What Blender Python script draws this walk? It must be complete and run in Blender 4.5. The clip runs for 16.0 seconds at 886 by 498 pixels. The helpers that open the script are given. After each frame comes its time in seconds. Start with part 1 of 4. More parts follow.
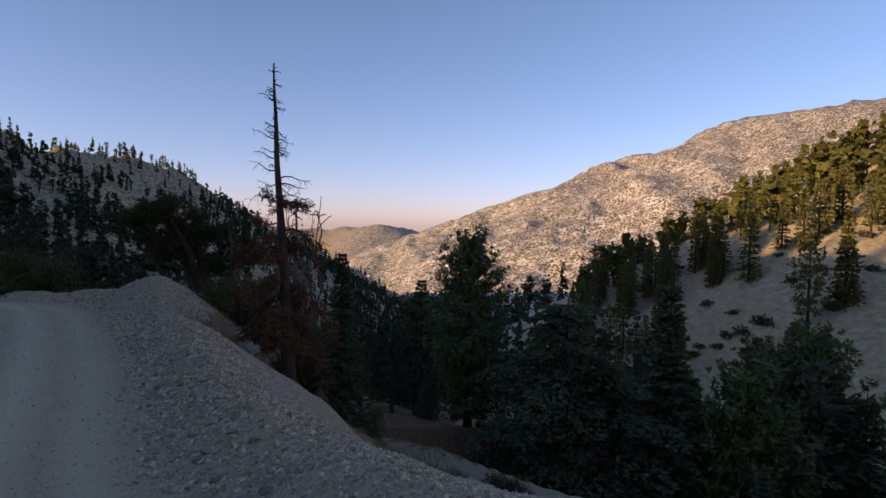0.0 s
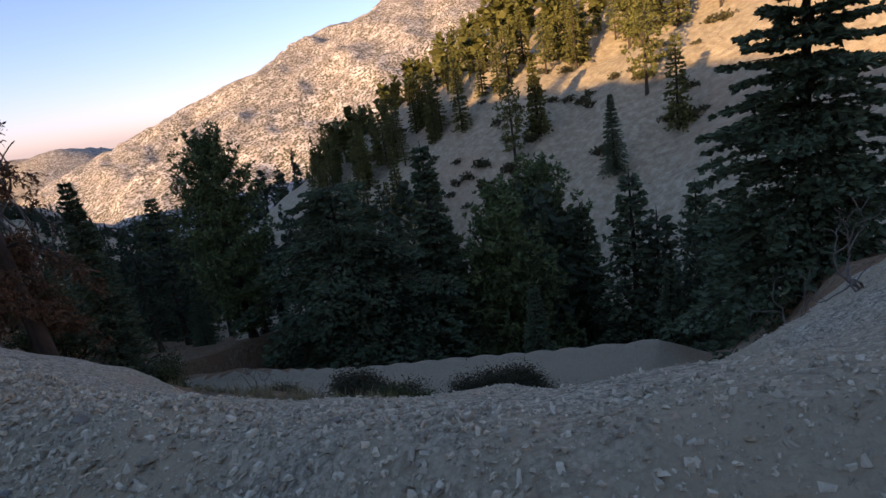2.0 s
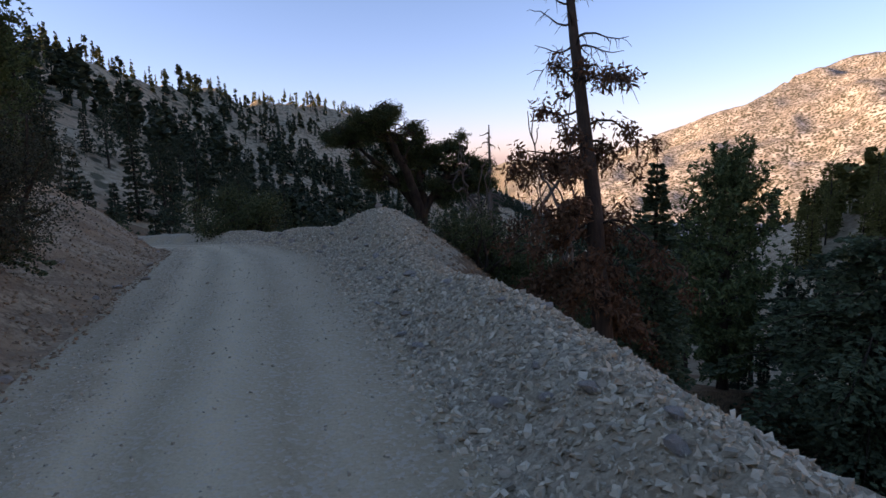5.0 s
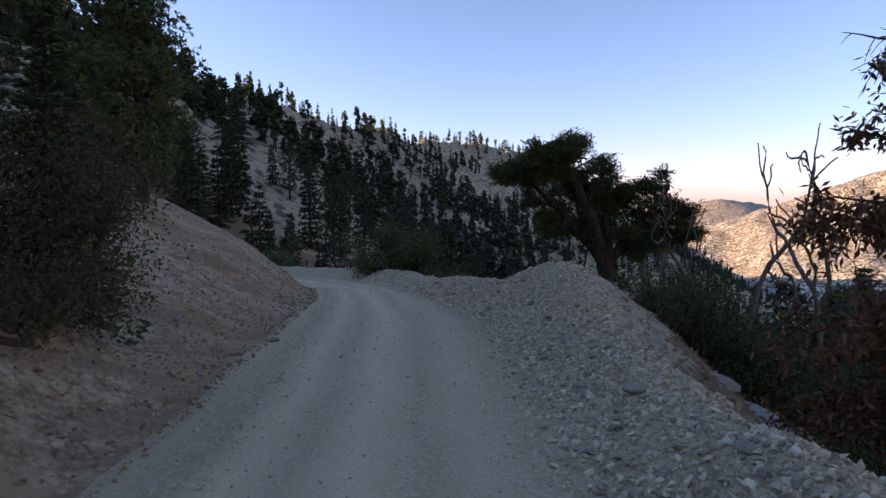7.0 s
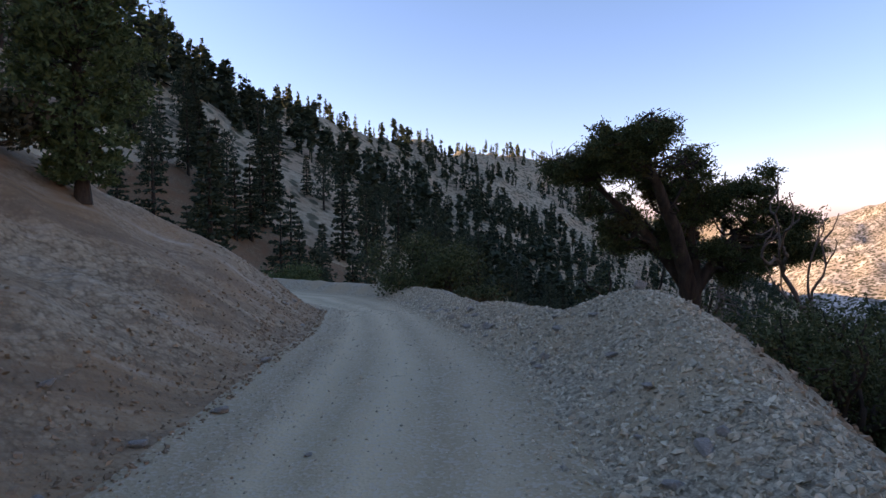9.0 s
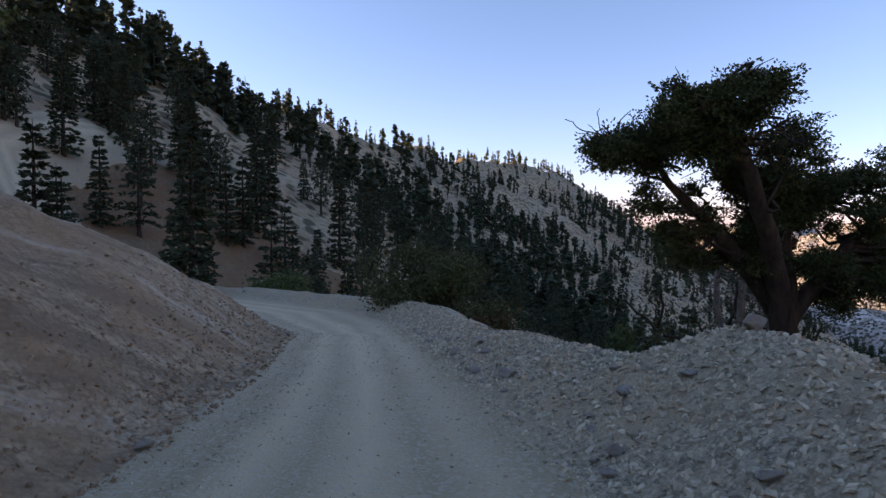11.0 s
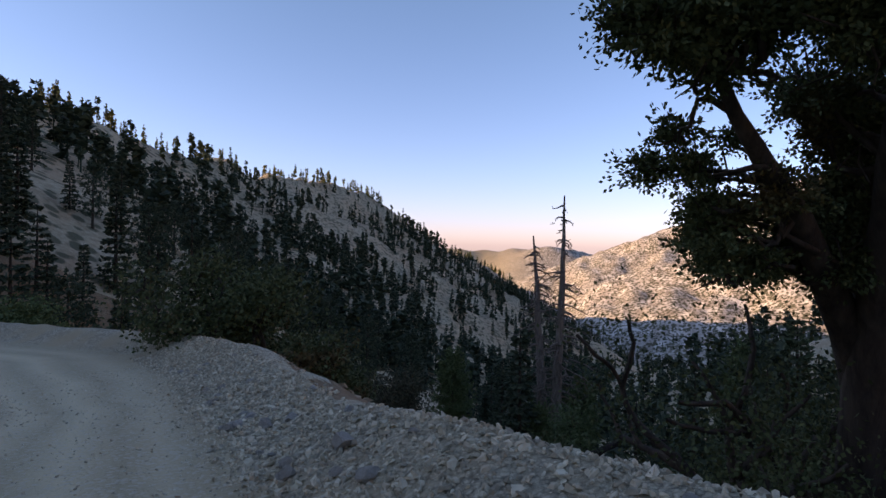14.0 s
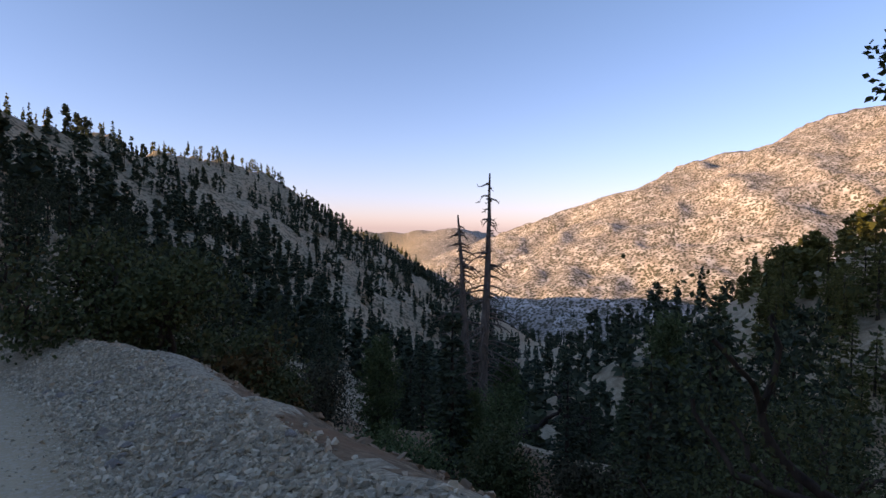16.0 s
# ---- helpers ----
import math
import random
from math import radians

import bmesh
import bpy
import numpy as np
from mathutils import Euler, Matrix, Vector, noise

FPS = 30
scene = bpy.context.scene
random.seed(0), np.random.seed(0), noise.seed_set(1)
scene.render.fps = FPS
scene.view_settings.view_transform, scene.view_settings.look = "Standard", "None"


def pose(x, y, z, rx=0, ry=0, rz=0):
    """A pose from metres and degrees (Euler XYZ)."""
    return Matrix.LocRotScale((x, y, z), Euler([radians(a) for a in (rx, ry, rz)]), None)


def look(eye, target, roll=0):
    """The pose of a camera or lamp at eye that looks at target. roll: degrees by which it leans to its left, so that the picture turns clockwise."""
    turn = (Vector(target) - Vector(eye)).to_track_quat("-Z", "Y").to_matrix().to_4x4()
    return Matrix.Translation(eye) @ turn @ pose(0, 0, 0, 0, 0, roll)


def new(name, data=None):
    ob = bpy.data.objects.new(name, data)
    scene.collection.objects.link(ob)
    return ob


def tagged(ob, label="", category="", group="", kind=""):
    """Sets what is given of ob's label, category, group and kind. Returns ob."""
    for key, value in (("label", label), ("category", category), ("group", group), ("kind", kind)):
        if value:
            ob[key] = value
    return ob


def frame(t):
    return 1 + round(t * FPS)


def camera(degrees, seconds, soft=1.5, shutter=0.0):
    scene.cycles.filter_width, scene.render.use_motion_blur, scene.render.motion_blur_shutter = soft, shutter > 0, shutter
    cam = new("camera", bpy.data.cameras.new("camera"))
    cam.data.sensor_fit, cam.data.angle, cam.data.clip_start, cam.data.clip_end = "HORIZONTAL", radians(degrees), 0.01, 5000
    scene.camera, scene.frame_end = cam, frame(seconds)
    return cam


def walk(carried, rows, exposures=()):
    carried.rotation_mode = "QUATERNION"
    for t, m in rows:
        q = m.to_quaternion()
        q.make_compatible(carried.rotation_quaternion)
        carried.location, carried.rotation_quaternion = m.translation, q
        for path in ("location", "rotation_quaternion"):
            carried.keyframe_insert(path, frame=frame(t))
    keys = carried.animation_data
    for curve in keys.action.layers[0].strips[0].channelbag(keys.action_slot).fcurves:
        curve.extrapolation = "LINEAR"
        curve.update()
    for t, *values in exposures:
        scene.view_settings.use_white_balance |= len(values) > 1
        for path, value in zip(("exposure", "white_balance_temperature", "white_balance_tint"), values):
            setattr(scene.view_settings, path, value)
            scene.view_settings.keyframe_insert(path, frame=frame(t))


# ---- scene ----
cam = camera(75.0, 16.0)
EXPOSURES = [(0, 0.35, 8700, 10.5), (1.5, 0.55, 8700, 11), (2.5, 1.25, 8700, 11), (3.5, 1.5, 8700, 11), (4, 1.35, 8700, 11), (5, 0.9, 8900, 11.5), (9, 1.2, 8900, 11.5), (12.5, 1.0, 8800, 11), (16, 0.75, 8800, 10.5)]
PATH = [
    (0, -0.026, 0.008, 2.419, 87.71, -0.92, 0.55),
    (0.5, -0.296, 0.340, 2.387, 84.90, 0.97, -5.70),
    (1, -0.550, 0.664, 2.356, 81.62, 3.58, -12.29),
    (1.5, -0.838, 1.045, 2.330, 78.15, 6.20, -20.05),
    (2, -1.168, 1.506, 2.297, 74.31, 8.93, -27.05),
    (2.5, -1.491, 2.061, 2.235, 71.22, 9.25, -33.50),
    (3, -1.803, 2.704, 2.143, 72.84, 8.20, -26.35),
    (3.5, -2.098, 3.418, 2.019, 75.91, 6.13, -14.05),
    (4, -2.578, 4.103, 1.916, 78.16, 4.35, -0.83),
    (4.5, -3.137, 4.672, 1.823, 79.90, 3.35, 10.15),
    (5, -3.619, 5.181, 1.769, 81.34, 2.10, 16.98),
    (7.5, -5.537, 8.163, 1.865, 85.83, 0.53, 33.84),
    (8, -5.940, 8.769, 1.813, 86.03, 0.45, 34.50),
    (8.5, -6.348, 9.390, 1.761, 86.32, 0.30, 35.17),
    (9, -6.729, 9.989, 1.737, 86.58, 0.17, 35.91),
    (11.5, -8.875, 12.987, 1.568, 87.58, -0.45, 35.83),
    (12, -9.318, 13.607, 1.517, 88.09, -0.68, 32.45),
    (12.5, -9.776, 14.210, 1.440, 88.71, -1.10, 28.49),
    (13, -10.211, 14.789, 1.353, 89.37, -1.25, 24.62),
    (13.5, -10.692, 15.338, 1.284, 89.81, -1.29, 20.73),
    (14, -11.125, 15.888, 1.221, 89.61, -1.08, 17.12),
    (14.5, -11.566, 16.418, 1.170, 89.10, -1.23, 13.88),
    (15, -11.972, 16.919, 1.122, 88.88, -1.40, 11.13),
    (15.5, -12.380, 17.365, 1.075, 88.28, -1.28, 8.41),
    (16, -12.750, 17.721, 1.071, 87.96, -0.73, 7.73),
]
walk(cam, [(row[0], pose(*row[1:])) for row in PATH], EXPOSURES)

# ---- light ----
SUN_AZ, SUN_EL = -115.0, 11.0   # degrees right of +y, degrees up
world = bpy.data.worlds.new("world")
scene.world = world
world.use_nodes = True
wn, wl = world.node_tree.nodes, world.node_tree.links
sky = wn.new("ShaderNodeTexSky")
sky.sky_type = "NISHITA"
sky.sun_disc = False
sky.sun_elevation = radians(SUN_EL)
sky.sun_rotation = radians(SUN_AZ)
sky.altitude = 1800
sky.air_density, sky.dust_density, sky.ozone_density = 1.0, 1.8, 2.2
tint = wn.new("ShaderNodeMix")
tint.data_type, tint.blend_type = "RGBA", "MULTIPLY"
tint.inputs[0].default_value = 1.0
up = wn.new("ShaderNodeSeparateXYZ")
wl.new(wn.new("ShaderNodeTexCoord").outputs["Generated"], up.inputs[0])
haze = wn.new("ShaderNodeValToRGB")
for stop, (at, c) in zip([haze.color_ramp.elements[0], haze.color_ramp.elements.new(0.5), haze.color_ramp.elements[-1]],
                         [(0.0, (0.50, 0.42, 0.72, 1)), (0.13, (0.475, 0.465, 0.68, 1)), (0.42, (0.46, 0.505, 0.655, 1))]):
    stop.position, stop.color = at, c
double = wn.new("ShaderNodeVectorMath")
double.operation = "SCALE"
double.inputs["Scale"].default_value = 2.0
wl.new(up.outputs["Z"], haze.inputs["Fac"])
wl.new(haze.outputs["Color"], double.inputs[0])
wl.new(double.outputs[0], tint.inputs[7])
wl.new(sky.outputs[0], tint.inputs[6])
wl.new(tint.outputs[2], wn["Background"].inputs[0])
wn["Background"].inputs[1].default_value = 0.15
sun_data = bpy.data.lights.new("sun", "SUN")
sun_data.energy, sun_data.angle, sun_data.color = 4.6, radians(0.6), (1.0, 0.73, 0.49)
sun = new("sun", sun_data)
_a, _e = radians(SUN_AZ), radians(SUN_EL)
_to = Vector((math.sin(_a) * math.cos(_e), math.cos(_a) * math.cos(_e), math.sin(_e)))
sun.matrix_world = look(_to * 300, (0, 0, 0))

# ---- materials ----
def lin(c):
    return tuple(c) + (1.0,) if len(c) == 3 else c


class Mat:
    """A node material with a Principled shader and a few shorthands."""

    def __init__(self, name, rough=0.9, known=None):
        self.m = known or bpy.data.materials.new(name)
        self.m.use_nodes = True
        self.t = self.m.node_tree
        self.p = self.t.nodes["Principled BSDF"]
        self.p.inputs["Roughness"].default_value = rough
        self.p.inputs["Specular IOR Level"].default_value = 0.2

    def node(self, kind, **values):
        n = self.t.nodes.new(kind)
        for key, v in values.items():
            n.inputs[key.replace("_", " ")].default_value = v
        return n

    def link(self, a, b):
        self.t.links.new(a, b)

    def place(self):
        n = self.t.nodes.new("ShaderNodeTexCoord")
        return n.outputs["Object"]

    def noise(self, scale, detail=4.0, rough=0.6, vec=None):
        n = self.node("ShaderNodeTexNoise", Scale=scale, Detail=detail, Roughness=rough)
        self.link(vec or self.place(), n.inputs["Vector"])
        return n.outputs["Fac"]

    def ramp(self, fac, stops):
        n = self.t.nodes.new("ShaderNodeValToRGB")
        r = n.color_ramp
        while len(r.elements) < len(stops):
            r.elements.new(0.5)
        for e, (at, c) in zip(r.elements, stops):
            e.position, e.color = at, lin(c) if isinstance(c, tuple) else (c, c, c, 1)
        self.link(fac, n.inputs["Fac"])
        return n.outputs["Color"]

    def mix(self, fac, a, b, blend="MIX"):
        n = self.t.nodes.new("ShaderNodeMix")
        n.data_type, n.blend_type = "RGBA", blend
        for k, v in ((0, fac), (6, a), (7, b)):
            if isinstance(v, (int, float)):
                n.inputs[k].default_value = v
            elif isinstance(v, tuple):
                n.inputs[k].default_value = lin(v)
            else:
                self.link(v, n.inputs[k])
        return n.outputs[2]

    def bump(self, height, strength=0.5, dist=0.02):
        n = self.node("ShaderNodeBump", Strength=strength, Distance=dist)
        self.link(height, n.inputs["Height"])
        self.link(n.outputs["Normal"], self.p.inputs["Normal"])

    def color(self, c):
        self.link(c, self.p.inputs["Base Color"])
        return self.m


def attr(m, name):
    n = m.t.nodes.new("ShaderNodeAttribute")
    n.attribute_name = name
    return n.outputs["Fac"]


def mat_road():
    m = Mat("packed_dirt_road", 0.95)
    fine = m.noise(38, 6, 0.75)
    patch = m.noise(0.8, 4, 0.6)
    lane = attr(m, "lane")       # 0 at the bank's foot, 1 at the berm's foot
    wob = m.node("ShaderNodeMath"); wob.operation = "MULTIPLY_ADD"
    m.link(patch, wob.inputs[0]); wob.inputs[1].default_value = 0.16
    m.link(lane, wob.inputs[2])
    tracks = m.ramp(wob.outputs[0], [(0.04, (0.33, 0.25, 0.155)), (0.14, (0.45, 0.375, 0.255)), (0.26, (0.35, 0.285, 0.19)),
                                     (0.36, (0.68, 0.56, 0.375)), (0.48, (0.42, 0.345, 0.225)), (0.60, (0.70, 0.58, 0.39)),
                                     (0.74, (0.39, 0.31, 0.20)), (0.86, (0.56, 0.45, 0.30)), (1.0, (0.36, 0.28, 0.18))])
    c = m.mix(0.34, tracks, m.ramp(fine, [(0.3, (0.30, 0.235, 0.14)), (0.5, (0.54, 0.425, 0.26)), (0.72, (0.66, 0.565, 0.40))]))
    c = m.mix(m.ramp(patch, [(0.5, 0.0), (0.7, 0.15)]), c, (0.638, 0.511, 0.319))
    peb = m.node("ShaderNodeTexVoronoi", Scale=34)
    m.link(m.place(), peb.inputs["Vector"])
    c = m.mix(m.ramp(peb.outputs["Color"], [(0.62, 0.0), (0.74, 0.55)]), c, m.ramp(peb.outputs["Color"], [(0.3, (0.20, 0.17, 0.13)), (0.7, (0.56, 0.49, 0.385))]))
    m.bump(m.mix(0.5, fine, peb.outputs["Distance"]), 0.8, 0.02)
    return m.color(c)


def mat_scree(name, dark, mid, light, warm=None, scale=14.0, strength=0.9, dist=0.04):
    """Broken stone and soil: cells of stone over coarse and fine noise."""
    m = Mat(name, 0.95)
    v = m.node("ShaderNodeTexVoronoi", Scale=scale)
    u = m.node("ShaderNodeTexVoronoi", Scale=scale * 2.3)
    warp = m.mix(0.06, m.place(), m.noise(scale * 0.8, 3))
    m.link(warp, v.inputs["Vector"])
    m.link(warp, u.inputs["Vector"])
    fine = m.noise(scale * 3.2, 6, 0.75)
    c = m.ramp(fine, [(0.30, dark), (0.5, mid), (0.70, light)])
    stones = m.mix(0.5, m.ramp(v.outputs["Color"], [(0.15, dark), (0.5, mid), (0.85, light)]), m.ramp(u.outputs["Color"], [(0.2, dark), (0.5, mid), (0.8, light)]))
    gaps = m.ramp(m.mix(0.5, v.outputs["Distance"], u.outputs["Distance"]), [(0.45, 0.0), (0.75, 0.75)])
    c = m.mix(gaps, m.mix(0.62, c, stones), tuple(0.55 * q for q in dark))
    if warm:
        c = m.mix(m.ramp(m.noise(0.55, 5, 0.6), [(0.42, 0.0), (0.62, 0.9)]), c, warm)
    m.bump(m.mix(0.35, m.mix(0.5, v.outputs["Distance"], u.outputs["Distance"]), fine), strength, -dist)
    return m.color(c)


def mat_bank(*a):
    """Loose soil with runnels down the slope."""
    m = mat_scree(*a)
    w = Mat("", 0.95, m)
    mp = w.node("ShaderNodeMapping", Scale=(2.6, 0.32, 0.32), Rotation=(0, 0, radians(-100)))
    w.link(w.place(), mp.inputs["Vector"])
    f = w.noise(1.1, 6, 0.65, mp.outputs[0])
    old = w.p.inputs["Base Color"].links[0].from_socket
    c = w.mix(w.ramp(f, [(0.40, 0.55), (0.52, 0.0)]), old, (0.20, 0.145, 0.10))
    w.color(w.mix(w.ramp(f, [(0.55, 0.0), (0.68, 0.5)]), c, (0.56, 0.49, 0.395)))
    return m


def mat_stone(name, dark, light, warm):
    m = Mat(name, 0.9)
    isl = m.t.nodes.new("ShaderNodeNewGeometry").outputs["Random Per Island"]
    c = m.ramp(isl, [(0.0, dark), (0.35, tuple(0.5 * (a + b) for a, b in zip(dark, light))), (0.6, light), (0.8, warm), (1.0, dark)])
    f = m.noise(22, 5, 0.7)
    c = m.mix(0.3, c, m.ramp(f, [(0.3, dark), (0.7, light)]))
    m.bump(f, 0.5, 0.01)
    return m.color(c)


def mat_leaf(name, a, b, dead=None, rough=0.75):
    m = Mat(name, rough)
    isl = m.t.nodes.new("ShaderNodeNewGeometry").outputs["Random Per Island"]
    c = m.ramp(isl, [(0.0, a), (1.0, b)])
    rnd = m.t.nodes.new("ShaderNodeObjectInfo").outputs["Random"]
    c = m.mix(m.ramp(rnd, [(0.0, 0.0), (1.0, 0.45)]), c, tuple(0.75 * x for x in b))
    if dead:
        c = m.mix(m.ramp(m.noise(0.7, 3), [(0.58, 0.0), (0.68, 0.8)]), c, dead)
    return m.color(c)


def mat_bark(name, a, b, scale=9.0):
    m = Mat(name, 0.95)
    mp = m.node("ShaderNodeMapping", Scale=(1, 1, 0.18))
    m.link(m.place(), mp.inputs["Vector"])
    f = m.noise(scale, 6, 0.7, mp.outputs[0])
    m.bump(f, 0.8, 0.03)
    return m.color(m.ramp(f, [(0.3, a), (0.7, b)]))


ROAD = mat_road()
BERM = mat_scree("grey_rubble", (0.20, 0.165, 0.118), (0.52, 0.44, 0.315), (0.76, 0.67, 0.50), (0.47, 0.36, 0.23), 17)
BANK = mat_bank("tan_cut_bank", (0.262, 0.184, 0.114), (0.455, 0.342, 0.220), (0.625, 0.495, 0.335), (0.36, 0.235, 0.136), 9)
SLOPE = mat_scree("brown_slope_soil", (0.143, 0.090, 0.052), (0.272, 0.180, 0.108), (0.429, 0.312, 0.196), (0.243, 0.132, 0.071), 7)
LOWROAD = mat_scree("lower_road_dirt", (0.28, 0.215, 0.14), (0.40, 0.31, 0.205), (0.52, 0.41, 0.275), None, 34, 0.25, 0.01)


def mat_hill():
    """Bare soil and scree close by; pale rock dotted with scrub on the far range."""
    m = Mat("dry_hillside", 0.95)
    fine = m.noise(0.9, 7, 0.75)
    wide = m.noise(0.035, 5, 0.65)
    c = m.ramp(fine, [(0.3, (0.24, 0.18, 0.115)), (0.5, (0.42, 0.335, 0.22)), (0.7, (0.60, 0.50, 0.355))])
    c = m.mix(m.ramp(wide, [(0.48, 0.0), (0.60, 0.4)]), c, (0.43, 0.28, 0.175))
    # the shaded north side of the valley is dotted with low scrub
    sep = m.t.nodes.new("ShaderNodeSeparateXYZ")
    m.link(m.place(), sep.inputs[0])
    low = m.node("ShaderNodeTexVoronoi", Scale=0.42)
    m.link(m.place(), low.inputs["Vector"])
    tufts = m.ramp(m.mix(0.45, low.outputs["Distance"], m.noise(0.16, 6, 0.7)), [(0.43, 0.85), (0.50, 0.0)])
    grown = m.node("ShaderNodeMapRange", From_Min=-15.0, From_Max=-55.0)
    m.link(sep.outputs[0], grown.inputs["Value"])
    c = m.mix(m.mix(1.0, tufts, grown.outputs[0], "MULTIPLY"), c, (0.085, 0.085, 0.05))
    rock = m.ramp(m.noise(0.045, 7, 0.75), [(0.36, (0.26, 0.215, 0.18)), (0.5, (0.42, 0.36, 0.315)), (0.60, (0.66, 0.60, 0.55))])
    v = m.node("ShaderNodeTexVoronoi", Scale=0.2)
    m.link(m.place(), v.inputs["Vector"])
    dots = m.mix(0.45, v.outputs["Distance"], m.noise(0.055, 7, 0.75))
    far = m.mix(m.ramp(dots, [(0.475, 0.95), (0.51, 0.0)]), rock, (0.085, 0.08, 0.052))
    m.bump(fine, 0.7, 0.4)
    return m.color(m.mix(attr(m, "far"), c, far))


HILL = mat_hill()
STONE = mat_stone("broken_stone", (0.22, 0.185, 0.135), (0.80, 0.70, 0.52), (0.58, 0.45, 0.31))
BROWNSTONE = mat_stone("brown_stone", (0.186, 0.126, 0.081), (0.486, 0.354, 0.237), (0.358, 0.216, 0.123))
FIR = mat_leaf("fir_needles", (0.05, 0.076, 0.046), (0.125, 0.165, 0.088))
PINE = mat_leaf("pine_needles", (0.054, 0.084, 0.036), (0.145, 0.185, 0.074))
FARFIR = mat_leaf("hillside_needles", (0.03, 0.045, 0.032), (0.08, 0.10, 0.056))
OAK = mat_leaf("oak_leaves", (0.04, 0.055, 0.022), (0.105, 0.12, 0.048), (0.12, 0.07, 0.03))
SHRUB = mat_leaf("shrub_leaves", (0.04, 0.042, 0.022), (0.095, 0.085, 0.05), (0.10, 0.06, 0.04))
CHAP = mat_leaf("scrub", (0.05, 0.05, 0.028), (0.12, 0.105, 0.055))
RUST = mat_leaf("dead_brown_needles", (0.10, 0.05, 0.028), (0.20, 0.105, 0.06))
STRAW = mat_leaf("dry_grass", (0.20, 0.17, 0.09), (0.33, 0.29, 0.16))
BARK = mat_bark("dark_bark", (0.03, 0.022, 0.017), (0.10, 0.075, 0.058))
DEADWOOD = mat_bark("weathered_dead_wood", (0.09, 0.07, 0.058), (0.24, 0.20, 0.17))
BURNT = mat_bark("charred_wood", (0.025, 0.02, 0.018), (0.09, 0.07, 0.06))

# ---- ground shape ----
AX, NX = (-0.588, 0.809), (0.809, 0.588)     # along the road, to its right


def sn_xy(s, n):
    return AX[0] * s + NX[0] * n, AX[1] * s + NX[1] * n


def xy_sn(x, y):
    return AX[0] * x + AX[1] * y, NX[0] * x + NX[1] * y


rng = np.random.default_rng(7)
LAT = rng.random((256, 256))


def vnoise(x, y):
    xi, yi = np.floor(x).astype(int), np.floor(y).astype(int)
    fx, fy = x - xi, y - yi
    fx, fy = fx * fx * (3 - 2 * fx), fy * fy * (3 - 2 * fy)
    g = lambda a, b: LAT[a % 256, b % 256]
    return (g(xi, yi) * (1 - fx) + g(xi + 1, yi) * fx) * (1 - fy) + (g(xi, yi + 1) * (1 - fx) + g(xi + 1, yi + 1) * fx) * fy - 0.5


def fbm(x, y, scale, octaves=5, gain=0.5):
    out, amp = 0.0, 1.0
    for k in range(octaves):
        out = out + amp * vnoise(x / scale + 17.3 * k, y / scale - 9.1 * k)
        scale, amp = scale * 0.5, amp * gain
    return out


def soft_max(a, b, k):
    h = np.clip(0.5 + 0.5 * (a - b) / k, 0, 1)
    return b + (a - b) * h + k * h * (1 - h)


def soft_min(a, b, k):
    return -soft_max(-a, -b, k)


ROAD_S = [-60, -10, 0, 3, 6, 10, 12, 16, 18, 20, 22, 25, 28, 32, 40, 70]
ROAD_Z = [4.5, 1.7, 0.9, 0.6, 0.25, 0.18, 0.12, -0.02, -0.08, -0.15, -0.25, -0.5, -0.9, -1.3, -2.0, -4.5]


def road_z(s):
    return np.interp(s, ROAD_S, ROAD_Z)


def toe_left(s):
    return np.interp(s, [-60, 14, 22, 27, 35, 45, 70], [-1.8, -1.75, -1.85, -2.7, -6.6, -16, -45])


def toe_right(s):
    return np.interp(s, [-60, 0, 5, 10, 16, 18.5, 20.5, 22, 24, 30, 35, 45, 70], [0.8, 0.7, 0.85, 1.3, 1.5, 1.45, 1.1, 0.7, 0.35, -0.7, -2.2, -10, -38])


def crest_n(s):
    return np.interp(s, [-60, 0, 3, 7, 10, 15, 18, 20, 21.5, 23.8, 27, 31, 35, 45, 70], [2.9, 2.5, 1.65, 1.8, 2.2, 2.5, 3.0, 3.1, 2.2, 1.35, 1.0, 0.4, -1.0, -8.6, -36])


def crest_h(s):
    return np.interp(s, [-60, 0, 2, 5, 9, 12, 14.5, 16, 17.5, 19, 20.1, 20.5, 20.9, 21.5, 23, 25, 27, 31, 36, 70], [0.5, 0.50, 0.27, 0.27, 0.34, 0.40, 0.20, 0.46, 0.62, 0.90, 0.88, 0.62, 0.34, 0.36, 0.38, 0.16, 0.24, 0.42, 0.5, 0.5])


def polar(points):
    return [(r * math.sin(radians(a)), r * math.cos(radians(a)), z) for a, r, z in points]


# crests of the surrounding mountains: bearing, distance, height
LEFT_RIDGE = polar([(-178, 260, 44), (-150, 150, 40), (-115, 112, 38), (-90, 118, 38), (-66, 158, 45), (-55, 205, 41), (-44, 300, 43), (-33, 420, 47),
                    (-26, 520, 48), (-19, 640, 6), (-12, 800, -36), (-6, 1000, -110), (-1, 1200, -170)])
RIGHT_SPUR = polar([(12, 230, -42), (15, 190, -24), (20, 178, -13), (26, 178, 3), (32, 178, 18), (38, 180, 28), (48, 185, 42), (70, 190, 60), (110, 200, 70), (150, 260, 80)])
FAR_RANGE = polar([(-3, 1500, -120), (0.5, 1600, -34), (5, 1700, 44), (12, 1800, 165), (18, 1850, 262), (25, 1900, 332), (34, 1950, 362), (45, 2000, 370), (70, 2200, 480), (110, 2400, 520)])
